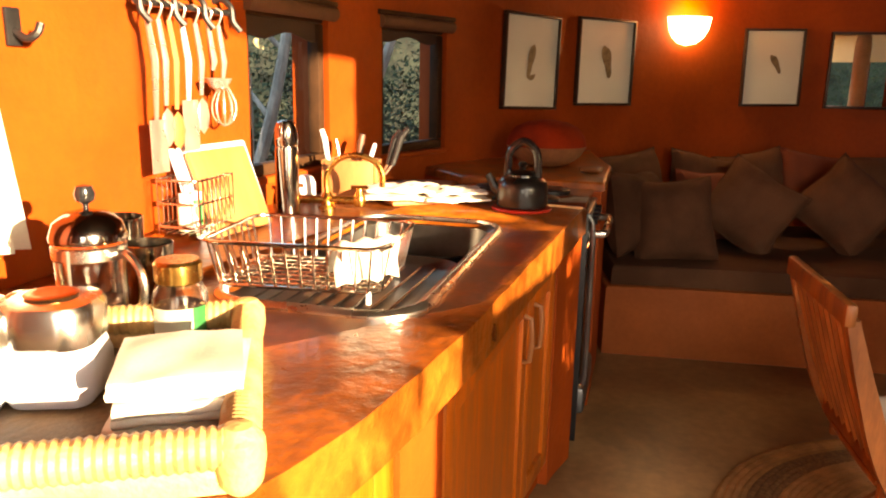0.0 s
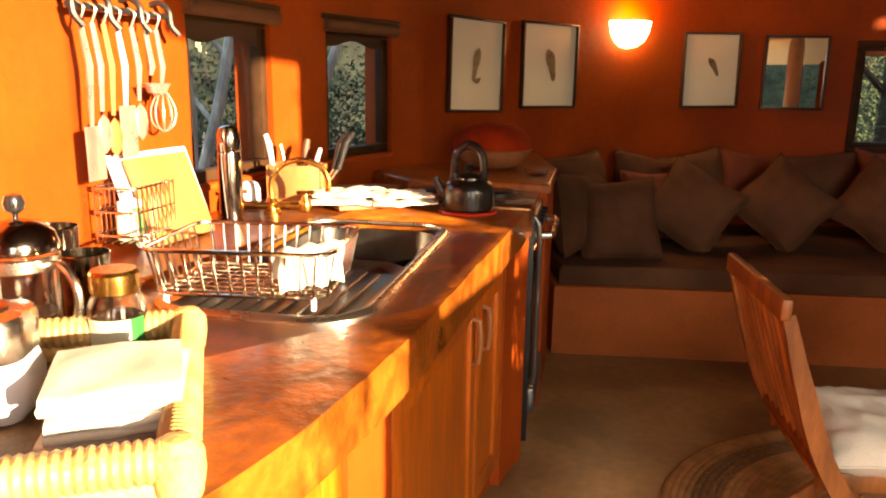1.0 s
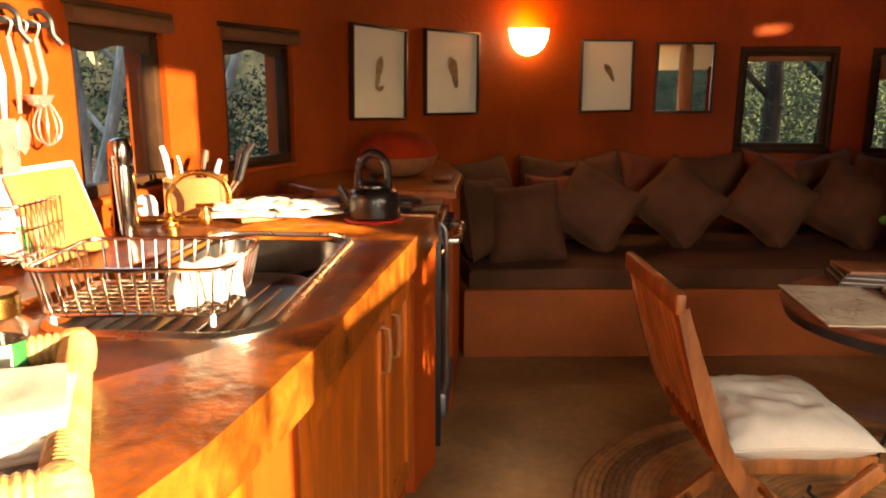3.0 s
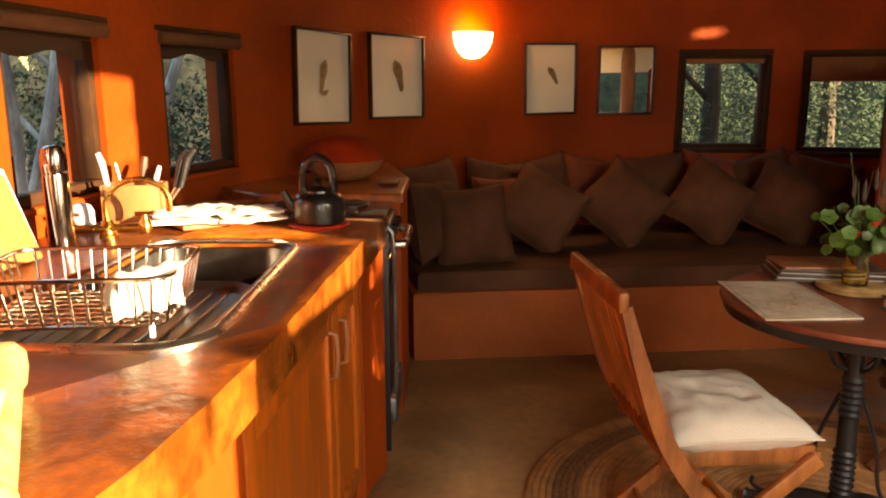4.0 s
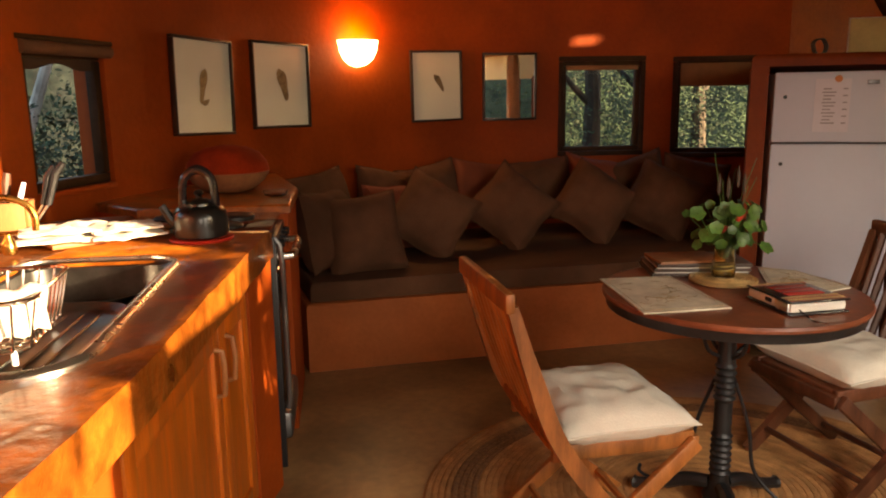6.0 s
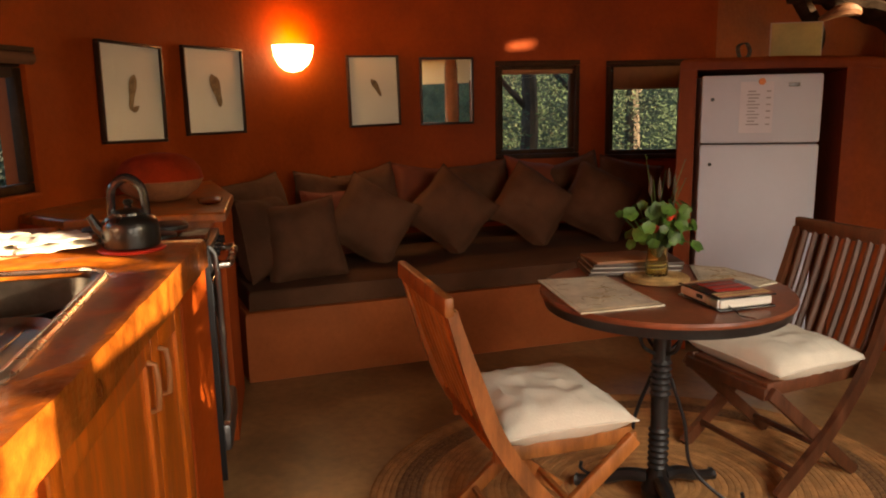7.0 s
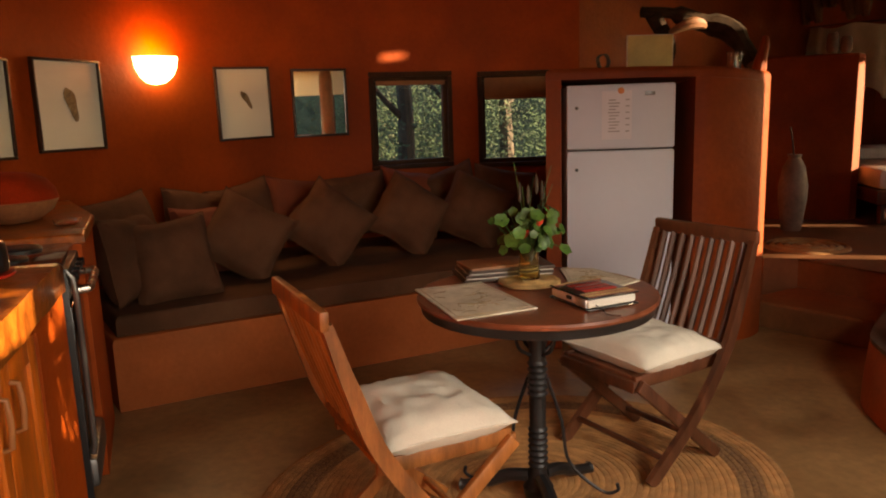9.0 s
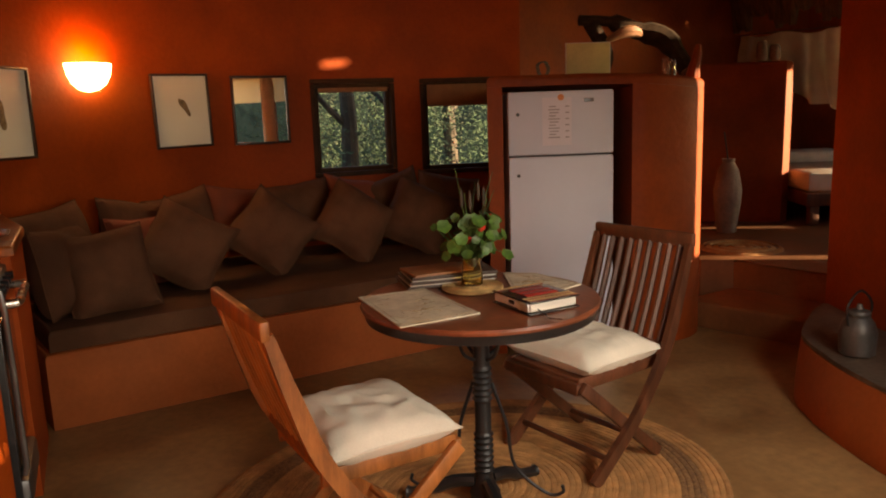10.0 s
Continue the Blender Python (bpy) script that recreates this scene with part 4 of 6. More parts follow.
# bowl with its cover on the ledge
bowl = thing("covered_bowl", "round wooden bowl with a red woven cover on the ledge", "bowl", pose(-0.455, 3.46, 0.897))
part("bowl", lathe([(0.06, 0), (0.10, 0.01), (0.15, 0.045), (0.172, 0.085), (0.168, 0.088), (0.10, 0.05), (0, 0.04)], 36), CALABASH, bowl)
part("cover", lathe([(0.173, 0.089), (0.165, 0.125), (0.135, 0.165), (0.085, 0.188), (0.03, 0.196), (0, 0.197)], 36), RED_DOME, bowl, "red domed cover")
dishes = thing("glass_dish", "small clear glass dish on the ledge", "dish", pose(-0.245, 3.25, 0.898))
part("dish", lathe([(0.03, 0), (0.045, 0.006), (0.05, 0.024), (0.047, 0.024), (0.042, 0.008), (0, 0.006)], 22), CLEAR, dishes)

# ---- tray at the near end ----
TRAY = pose(-0.707, 0.837, 0.881, 0, 0, 0) @ pose(0, 0, 0, 0, 0, 28.0)
tray = thing("cane_tray", "rectangular woven cane tray with rolled sides", "tray", TRAY)
tw, td = 0.46, 0.42
part("bottom", B(0, 0, 0.006, tw - 0.03, td - 0.03, 0.010, 0.003), CANE_DARK, tray, "dark woven base")


def roll_side(a, b, z0=0.0, name="side"):
    a, b = Vector(a), Vector(b)
    n = 46
    pts, rad = [], []
    for i in range(n * 2 + 1):
        pts.append(a + (b - a) * i / (2 * n))
        rad.append(0.0224 if i % 2 else 0.0200)
    part(name, tube(pts, rad, 10), CANE, tray, "rolled woven cane side")
    q = (b - a).normalized()
    m = Matrix((q, Vector((-q.y, q.x, 0)), Vector((0, 0, 1)))).transposed().to_4x4()
    m.translation = (a + b) / 2 + Vector((0, 0, -0.022))
    part("wicker", B(0, 0, 0, (b - a).length, 0.016, 0.05, 0.003, m), CANE, tray)


hx, hy = tw / 2, td / 2
for a, b in (((hx, -hy, 0.047), (hx, hy, 0.047)), ((-hx, -hy, 0.047), (hx, -hy, 0.047)), ((-hx, hy, 0.047), (hx, hy, 0.047)), ((-hx, -hy, 0.047), (-hx, hy, 0.047))):
    roll_side(a, b)
for x in (-hx, hx):
    for y in (-hy, hy):
        part("corner", lathe([(0.014, 0.0), (0.022, 0.01), (0.026, 0.035), (0.025, 0.056), (0.014, 0.069), (0, 0.071)], 14, at=(x, y, 0.0)), CANE, tray)


def canister(x, y, s, turn):
    ob = thing("canister", "square-shouldered white canister with a flat steel lid", "canister", pose(x, y, 0.893, 0, 0, turn) @ Matrix.Diagonal((1, 1, 1.18, 1)), "canisters on the tray")
    prof = lambda w, z, r: [(px, py, z) for px, py, _ in ring_rect(-w, w, -w, w, r, 0, 5)]  # noqa: E731
    part("body", rings_mesh([prof(0.05 * s, 0, 0.02), prof(0.058 * s, 0.012, 0.025), prof(0.06 * s, 0.04, 0.03), prof(0.054 * s, 0.060, 0.03)]), WHITE, ob)
    part("lid", rings_mesh([prof(0.056 * s, 0.061, 0.03), prof(0.059 * s, 0.064, 0.036), prof(0.059 * s, 0.096, 0.036), prof(0.055 * s, 0.103, 0.034), prof(0.036 * s, 0.106, 0.026), prof(0.02 * s, 0.1065, 0.015)]), STEEL, ob, "brushed steel lid")
    part("lid_disc", lathe([(0.030, 0.1075), (0.031, 0.109), (0.026, 0.1105), (0.018, 0.1098), (0, 0.1098)], 24), COPPER, ob, "coppery disc on the lid")
    return ob


canister(-0.715, 0.875, 0.92, 20)
canister(-0.80, 0.815, 0.92, 26)
for x, y in ((-0.775, 0.972), (-0.845, 0.962)):
    ob = thing("salt_shaker", "small glass shaker with a round steel top on the tray", "shaker", pose(x, y, 0.893), "shakers on the tray")
    part("body", lathe([(0.018, 0), (0.021, 0.004), (0.019, 0.04), (0.015, 0.062), (0.013, 0.062), (0.016, 0.04), (0.017, 0.006), (0, 0.006)], 20), CLEAR, ob)
    part("cap", lathe([(0.013, 0.0625), (0.021, 0.068), (0.024, 0.078), (0.020, 0.089), (0.010, 0.094), (0, 0.095)], 20), STEEL, ob, "round steel cap")
napkins = thing("napkin_stack", "stack of folded white linen napkins on the tray", "napkins", pose(-0.545, 0.875, 0.894, 0, 0, 30))


def folded_napkin(w, d, thick, seed):
    """A cloth folded in two: two leaves joined by a rounded fold at the front, with a soft sag."""
    bm = bmesh.new()
    prof = []
    r = thick / 2
    for k in range(9):
        q = radians(90 + 180 * k / 8)
        prof.append((-d / 2 + r + r * math.cos(q), r * math.sin(q)))
    for k in range(1, 11):
        prof.append((-d / 2 + r + (d - r) * k / 10, -r))
    prof.append((d / 2, -r * 0.1))
    prof.append((d / 2 - 0.006, 0.0))
    prof.append((d / 2, r * 0.1))
    for k in range(10, 0, -1):
        prof.append((-d / 2 + r + (d - r) * k / 10, r))
    rows = []
    n = 14
    for i in range(n + 1):
        u = i / n - 0.5
        row = []
        for y, z in prof:
            lump = noise.noise(Vector((u * 3.2 + seed, y * 14, seed * 0.7))) * 0.0042 + noise.noise(Vector((u * 9, y * 40, seed))) * 0.0012
            jut = 0.004 * noise.noise(Vector((z * 90, seed, u * 4)))
            row.append(bm.verts.new((u * w + jut, y + 0.003 * math.sin(u * 7 + seed), z + lump)))
        rows.append(row)
    m = len(prof)
    for p, q in zip(rows, rows[1:]):
        for k in range(m):
            bm.faces.new((p[k], p[(k + 1) % m], q[(k + 1) % m], q[k]))
    bm.faces.new(rows[0][::-1]), bm.faces.new(rows[-1])
    return bm


for k in range(5):
    ob = part("napkin", folded_napkin(0.142 - 0.004 * (k % 3), 0.158 - 0.005 * ((k * 2) % 3), 0.0125, k * 1.9), LINEN, napkins, angle=60)
    ob.location, ob.rotation_euler = (0.003 * (k % 2), -0.004 * (k % 3), 0.009 + 0.0142 * k), (0, 0, radians((k * 37) % 11 - 5))

jar = thing("coffee_jar", "glass coffee jar with a golden lid and label", "jar", pose(-0.686, 1.085, 0.893, 0, 0, 10))
part("glass", lathe([(0.034, 0), (0.04, 0.005), (0.04, 0.07), (0.034, 0.084), (0.028, 0.09), (0.026, 0.09), (0.031, 0.082), (0.037, 0.07), (0.037, 0.007), (0, 0.006)], 30), CLEAR, jar)
part("contents", lathe([(0.036, 0.008), (0.0365, 0.055), (0, 0.058)], 26), COFFEE, jar, "brown coffee granules")
part("lid", lathe([(0.031, 0.089), (0.034, 0.092), (0.034, 0.118), (0.03, 0.123), (0, 0.123)], 30), BRASS, jar, "golden screw lid")
bm = bmesh.new()
for i in range(9):
    q = radians(-130 + i * 11)
    bm.verts.new((0.0412 * math.cos(q), 0.0412 * math.sin(q), 0.012)), bm.verts.new((0.0412 * math.cos(q), 0.0412 * math.sin(q), 0.058))
bm.verts.ensure_lookup_table()
for i in range(8):
    bm.faces.new((bm.verts[2 * i], bm.verts[2 * i + 2], bm.verts[2 * i + 3], bm.verts[2 * i + 1]))
bmesh.ops.solidify(bm, geom=bm.faces[:], thickness=-0.0006)
part("label", bm, LABEL, jar, "white and green paper label")
bm = bmesh.new()
for i in range(4):
    q = radians(-42 + i * 11)
    bm.verts.new((0.0412 * math.cos(q), 0.0412 * math.sin(q), 0.012)), bm.verts.new((0.0412 * math.cos(q), 0.0412 * math.sin(q), 0.058))
bm.verts.ensure_lookup_table()
for i in range(3):
    bm.faces.new((bm.verts[2 * i], bm.verts[2 * i + 2], bm.verts[2 * i + 3], bm.verts[2 * i + 1]))
bmesh.ops.solidify(bm, geom=bm.faces[:], thickness=-0.0006)
part("label_edge", bm, GREEN, jar)

press = thing("cafetiere", "glass and steel cafetiere with a domed lid", "cafetiere", pose(-0.835, 1.085, 0.893, 0, 0, -14))
part("beaker", lathe([(0.045, 0.004), (0.05, 0.008), (0.05, 0.135), (0.052, 0.14), (0.048, 0.14), (0.047, 0.012), (0, 0.01)], 30), CLEAR, press)
part("coffee", lathe([(0.0462, 0.011), (0.0462, 0.05), (0, 0.05)], 26), COFFEE, press)
part("dome", lathe([(0.054, 0.141), (0.055, 0.147), (0.048, 0.168), (0.03, 0.182), (0.008, 0.187), (0, 0.187)], 30), POLISHED, press, "domed steel lid")
part("knob", lathe([(0.004, 0.187), (0.004, 0.194), (0.013, 0.2), (0.015, 0.21), (0.011, 0.221), (0, 0.224)], 18), BLACK, press, "black ball knob")
part("band", lathe([(0.0515, 0.115), (0.053, 0.117), (0.053, 0.133), (0.0515, 0.135)], 30), STEEL, press)
for k in range(4):
    q = radians(20 + 90 * k)
    part("strut", tube([(0.053 * math.cos(q), 0.053 * math.sin(q), 0.0), (0.053 * math.cos(q), 0.053 * math.sin(q), 0.135)], 0.004, 6), STEEL, press)
part("handle", tube(spline([(0.053, 0, 0.122), (0.085, 0, 0.128), (0.112, 0, 0.10), (0.11, 0, 0.06), (0.085, 0, 0.036), (0.055, 0, 0.04)], 5), 0.0065, 9), STEEL, press, "looped steel handle")
mug = thing("metal_mug", "tall dark metal mug beside the cafetiere", "mug", pose(-0.845, 1.235, 0.881))
part("cup", lathe([(0.034, 0), (0.037, 0.004), (0.042, 0.115), (0.04, 0.116), (0.035, 0.01), (0, 0.008)], 26), POLISHED, mug)
mug = thing("metal_mug", "tall dark metal mug near the wall", "mug", pose(-0.955, 1.30, 0.881))
part("cup", lathe([(0.036, 0), (0.039, 0.004), (0.046, 0.14), (0.044, 0.141), (0.037, 0.01), (0, 0.008)], 26), POLISHED, mug)

# ---- hanging utensils ----
rail = thing("utensil_rail", "dark iron rail with hooks on the wall", "rail", MAIN.placed(2.72, 1.425, 0.0))
part("bar", tube([(-0.19, -0.05, 0.0), (0.19, -0.05, 0.0)], 0.008, 8), IRON, rail)
for x in (-0.185, -0.06, 0.06, 0.185):
    part("bracket", tube(spline([(x, -0.002, 0.03), (x, -0.03, 0.035), (x, -0.055, 0.015), (x, -0.06, -0.02), (x + 0.01, -0.075, -0.045)], 4), 0.008, 7), IRON, rail)


def hung_tool(x, length, kind, label, mt):
    ob = thing("hanging_utensil", label, "utensil", MAIN.placed(2.72 + x, 1.42, 0.055), "utensils on the rail")
    part("hook", tube(spline([(0, 0.0, -0.03), (0, -0.012, 0.0), (0, 0.004, 0.012), (0, 0.014, 0.0)], 4), 0.0028, 6), UTENSIL, ob)
    part("shaft", tube([(0, 0, -0.03), (0.004, -0.01, -0.12), (0.002, -0.006, -length + 0.05)], [0.006, 0.008, 0.005], 8), mt, ob)
    if kind == "ladle":
        part("bowl", lathe([(0.0, -0.03), (0.022, -0.022), (0.034, 0.0), (0.032, 0.001), (0.02, -0.018), (0, -0.025)], 20, at=(0.002, -0.02, -length + 0.03)), UTENSIL, ob)
    elif kind == "whisk":
        for k in range(5):
            q = math.pi * k / 5
            c, s = 0.03 * math.cos(q), 0.03 * math.sin(q)
            part("loop", tube(spline([(0.002, -0.006, -length + 0.05), (c, s - 0.006, -length - 0.01), (c * 0.9, s * 0.9 - 0.006, -length - 0.05), (0, -0.006, -length - 0.07), (-c * 0.9, -s * 0.9 - 0.006, -length - 0.05), (-c, -s - 0.006, -length - 0.01), (0.002, -0.006, -length + 0.05)], 3), 0.0018, 5), UTENSIL, ob)
    elif kind == "slice":
        part("blade", B(0.002, -0.01, -length - 0.01, 0.062, 0.003, 0.12, 0.001), UTENSIL, ob)
    else:
        part("spoon", lathe([(0, -0.045), (0.018, -0.03), (0.026, 0.0), (0.018, 0.03), (0, 0.045)], 16, at=(0.002, -0.008, -length), squash=(1, 0.3)), mt, ob)
    return ob


hung_tool(-0.165, 0.30, "slice", "long steel slice hanging from the rail", UTENSIL)
hung_tool(-0.125, 0.27, "spoon", "long steel spoon hanging from the rail", UTENSIL)
hung_tool(-0.085, 0.28, "spoon", "wooden spoon hanging from the rail", BOARD)
hung_tool(-0.035, 0.26, "slice", "white-handled slice hanging from the rail", WHITE)
hung_tool(0.02, 0.25, "spoon", "steel serving spoon hanging from the rail", UTENSIL)
hung_tool(0.075, 0.19, "ladle", "steel ladle hanging from the rail", UTENSIL)
hung_tool(0.12, 0.21, "whisk", "wire whisk hanging from the rail", UTENSIL)

wire = thing("wire_basket", "tiered bright wire basket on the wall holding small jars", "basket", MAIN.placed(2.66, 0.90, 0.085))
for z in (0.02, 0.075, 0.13):
    part("hoop", tube([(x * 1.0, y, z) for x, y, _ in ring_rect(-0.085, 0.085, -0.055, 0.055, 0.02, 0, 4)], 0.0032, 6, closed=True), CHROME, wire)
for k in range(9):
    x = -0.075 + k * 0.01875
    for y in (-0.055, 0.055):
        part("upright", tube([(x, y, 0.0), (x, y, 0.135)], 0.0022, 5), CHROME, wire)
for k in range(6):
    part("floor_wire", tube([(-0.085, -0.05 + 0.02 * k, 0.004), (0.085, -0.05 + 0.02 * k, 0.004)], 0.0022, 5), CHROME, wire)
for k, (x, mt, lb) in enumerate(((-0.045, LABEL, "small white spice jar"), (0.0, GREEN, "small green-labelled spice jar"), (0.047, LABEL, "small white spice jar"))):
    ob = thing("spice_jar", lb + " in the wire basket", "jar", wire.matrix_world @ pose(x, 0, 0.0065), "jars in the wire basket")
    part("body", lathe([(0.018, 0), (0.02, 0.003), (0.02, 0.06), (0.015, 0.068), (0, 0.068)], 18), mt, ob)
    part("lid", lathe([(0.016, 0.0685), (0.017, 0.07), (0.017, 0.088), (0, 0.09)], 18), WHITE, ob)
hook = thing("wall_hook", "dark iron coat hook on the wall", "hook", MAIN.placed(2.23, 1.345, 0.0) @ Matrix.Scale(0.68, 4))
part("plate", B(0, -0.008, 0.01, 0.05, 0.012, 0.10, 0.004), IRON, hook)
part("peg", tube(spline([(0, -0.01, 0.0), (0, -0.05, -0.02), (0.01, -0.075, -0.005), (0.02, -0.08, 0.02)], 4), 0.011, 8), IRON, hook)
towel = thing("hanging_towel", "white tea towel with green stripes on a hook", "towel", MAIN.placed(2.10, 1.32, 0.03))
bm = bmesh.new()
for side in (0, 1):
    for i in range(13):
        for j in range(13):
            u, v = i / 12 - 0.5, j / 12
            bm.verts.new((u * (0.06 + 0.05 * v), -0.01 - side * 0.006 + 0.014 * math.sin(u * 18 + v * 2) * (0.4 + v), -0.36 * v))
bm.verts.ensure_lookup_table()
ix = lambda s, i, j: bm.verts[s * 169 + i * 13 + j]  # noqa: E731
for i in range(12):
    for j in range(12):
        bm.faces.new((ix(0, i, j), ix(0, i + 1, j), ix(0, i + 1, j + 1), ix(0, i, j + 1)))
        bm.faces.new((ix(1, i, j), ix(1, i, j + 1), ix(1, i + 1, j + 1), ix(1, i + 1, j)))
for i in range(12):
    bm.faces.new((ix(0, i, 12), ix(0, i + 1, 12), ix(1, i + 1, 12), ix(1, i, 12)))
part("cloth", bm, LINEN, towel, angle=80)

# ---- rug ----
rug = thing("braided_rug", "oval braided jute rug with a darker patterned border", "rug", pose(1.15, 2.29, 0.0))
RINGS = 42
for k in range(RINGS):
    f = (k + 0.5) / RINGS
    a, b = 0.915 * f, 0.765 * f
    pts, rad = [], []
    n = 40 + 4 * k
    for i in range(n):
        q = 2 * math.pi * i / n
        pts.append((a * math.cos(q), b * math.sin(q), 0.007))
        rad.append(0.0126 * (1.0 if i % 2 else 0.90))
    dark = k in (34, 35, 36, 37)
    bm = tube(pts, rad, 6, closed=True, flat=1.0)
    for v in bm.verts:
        v.co.z = 0.0075 + (v.co.z - 0.007) * 0.52
    part("braid", bm, JUTE_DARK if dark else JUTE, rug, "dark speckled border braid" if dark else "")


# ---- chairs ----
def chair(m, wood, label):
    ob = thing("folding_chair", label, "chair", m, "chairs round the table")
    hw = 0.205
    for sy in (-1, 1):
        pts = spline([(-0.325, sy * (hw + 0.012), 0.770), (-0.272, sy * (hw + 0.012), 0.60), (-0.195, sy * (hw + 0.012), 0.40), (-0.04, sy * (hw + 0.012), 0.19), (0.175, sy * (hw + 0.012), 0.0)], 6)
        bm = bmesh.new()
        prev = None
        for i, p in enumerate(pts):
            t = (pts[min(i + 1, len(pts) - 1)] - pts[max(i - 1, 0)]).normalized()
            nrm = Vector((t.z, 0, -t.x))
            wide = 0.0135 + 0.0085 * min(1.0, i / 8)
            ring = [bm.verts.new(p + nrm * u + Vector((0, v, 0))) for u, v in ((-wide, -0.011), (wide, -0.011), (wide, 0.011), (-wide, 0.011))]
            if prev:
                for q in range(4):
                    bm.faces.new((prev[q], prev[(q + 1) % 4], ring[(q + 1) % 4], ring[q]))
            else:
                bm.faces.new(ring)
            prev = ring
        bm.faces.new(prev)
        part("back_stile", bm, wood, ob)
        part("leg", plank((0.205, sy * (hw - 0.014), 0.350), (-0.20, sy * (hw - 0.014), 0.0), 0.042, 0.021, (1, 0, 0.8)), wood, ob)
        part("seat_rail", plank((-0.20, sy * (hw - 0.038), 0.353), (0.205, sy * (hw - 0.038), 0.353), 0.046, 0.02, (0, 0, 1)), wood, ob)
    part("top_rail", B(-0.332, 0, 0.782, 0.026, 2 * hw + 0.052, 0.052, 0.008), wood, ob)
    part("lower_back_rail", B(-0.204, 0, 0.405, 0.022, 2 * hw, 0.036, 0.005), wood, ob)
    for k in range(9):
        y = -hw + 0.026 + k * (2 * hw - 0.052) / 8
        a, mid, b = Vector((-0.325, y, 0.762)), Vector((-0.272, y, 0.59)), Vector((-0.206, y, 0.41))
        bm = tube(spline([a, mid, b], 5), 0.0125, 6, flat=0.5)
        part("back_slat", bm, wood, ob)
    for k in range(7):
        x = -0.18 + k * 0.06
        part("seat_slat", B(x, 0, 0.366, 0.048, 2 * hw - 0.098, 0.014, 0.003), wood, ob)
    part("front_rail", B(0.208, 0, 0.340, 0.022, 2 * hw - 0.05, 0.04, 0.004), wood, ob)
    part("foot_rail", tube([(-0.13, -hw + 0.02, 0.066), (-0.13, hw - 0.02, 0.066)], 0.011, 8), wood, ob)
    part("foot_rail", tube([(0.105, -hw, 0.075), (0.105, hw, 0.075)], 0.011, 8), wood, ob)
    pad = thing("seat_pad", "plump cream cotton pad on the folding chair", "seat pad", m @ pose(0.005, 0, 0.410, 90, 0, 90), "pads on the chairs")
    part("pad", cushion_mesh(0.43, 0.39, 0.125, 5, 26, 0.13), SEATPAD, pad)
    part("piping", piping(0.43, 0.39, 0.003), SEATPAD, pad)
    return ob


chair(pose(0.715, 2.105, 0.016, 0, 0, 5), TEAK, "orange-brown teak folding chair on the rug")
chair(pose(1.645, 2.335, 0.016, 0, 0, 191), DARK_TEAK, "dark teak slatted folding chair at the table")

# ---- table ----
TX, TY, TZ = 1.135, 2.165, 0.70
table = thing("bistro_table", "round dark wooden bistro table on a cast-iron pedestal", "table", pose(TX, TY, 0.015))
R = 0.368
part("tabletop", lathe([(R - 0.03, TZ - 0.05), (R - 0.012, TZ - 0.046), (R - 0.006, TZ - 0.022), (R - 0.003, TZ - 0.017), (0, TZ - 0.017)], 56), IRON, table, "black iron rim band under the top")
part("top_board", lathe([(R - 0.002, TZ - 0.0165), (R, TZ - 0.012), (R - 0.001, TZ - 0.018 + 0.002), (R - 0.002, TZ - 0.015)], 56), TABLE_RIM, table)
part("top_edge", lathe([(R - 0.05, TZ - 0.016), (R, TZ - 0.016), (R + 0.002, TZ - 0.008), (R - 0.002, TZ - 0.001), (R - 0.05, TZ)], 56), TABLE_RIM, table, "red-brown wooden edge")
part("top_centre", lathe([(R - 0.051, TZ - 0.016), (R - 0.051, TZ - 0.0006), (0, TZ - 0.0006)], 56), TABLE_WOOD, table, "dark polished boards")
prof = [(0.045, 0.02), (0.05, 0.05), (0.038, 0.07), (0.03, 0.09), (0.028, 0.11)]
z = 0.12
while z < 0.60:
    prof += [(0.027, z), (0.033, z + 0.008), (0.027, z + 0.016)] if int((z - 0.12) / 0.12) % 2 == 0 else [(0.026, z), (0.027, z + 0.008), (0.026, z + 0.016)]
    z += 0.02
prof += [(0.03, 0.61), (0.045, 0.63), (0.06, 0.645), (0.0, 0.648)]
part("pedestal", lathe(prof, 20), IRON, table, "ribbed black iron column")
for k in range(3):
    q = radians(20 + 120 * k)
    c, s = math.cos(q), math.sin(q)
    part("foot", tube(spline([(0.03 * c, 0.03 * s, 0.085), (0.10 * c, 0.10 * s, 0.075), (0.18 * c, 0.18 * s, 0.04), (0.245 * c, 0.245 * s, 0.022), (0.27 * c, 0.27 * s, 0.02)], 4), [0.022] * 8 + [0.018] * 6 + [0.02, 0.022, 0.012], 9), IRON, table)
for k in range(4):
    q = radians(10 + 90 * k)
    c, s = math.cos(q), math.sin(q)
    part("scroll", tube(spline([(0.028 * c, 0.028 * s, 0.50), (0.07 * c, 0.07 * s, 0.53), (0.085 * c, 0.085 * s, 0.59), (0.05 * c, 0.05 * s, 0.625), (0.04 * c, 0.04 * s, 0.595), (0.06 * c, 0.06 * s, 0.585)], 5), 0.006, 6), IRON, table, "curled iron scroll")
for q in (-0.6, 2.4):
    c, s = math.cos(q), math.sin(q)
    part("stay", tube(spline([(0.03 * c, 0.03 * s, 0.42), (0.075 * c, 0.075 * s, 0.28), (0.10 * c, 0.10 * s, 0.14), (0.20 * c, 0.20 * s, 0.05), (0.25 * c, 0.25 * s, 0.055), (0.25 * c, 0.25 * s, 0.08)], 5), 0.006, 6), IRON, table)
TT = TZ + 0.0155


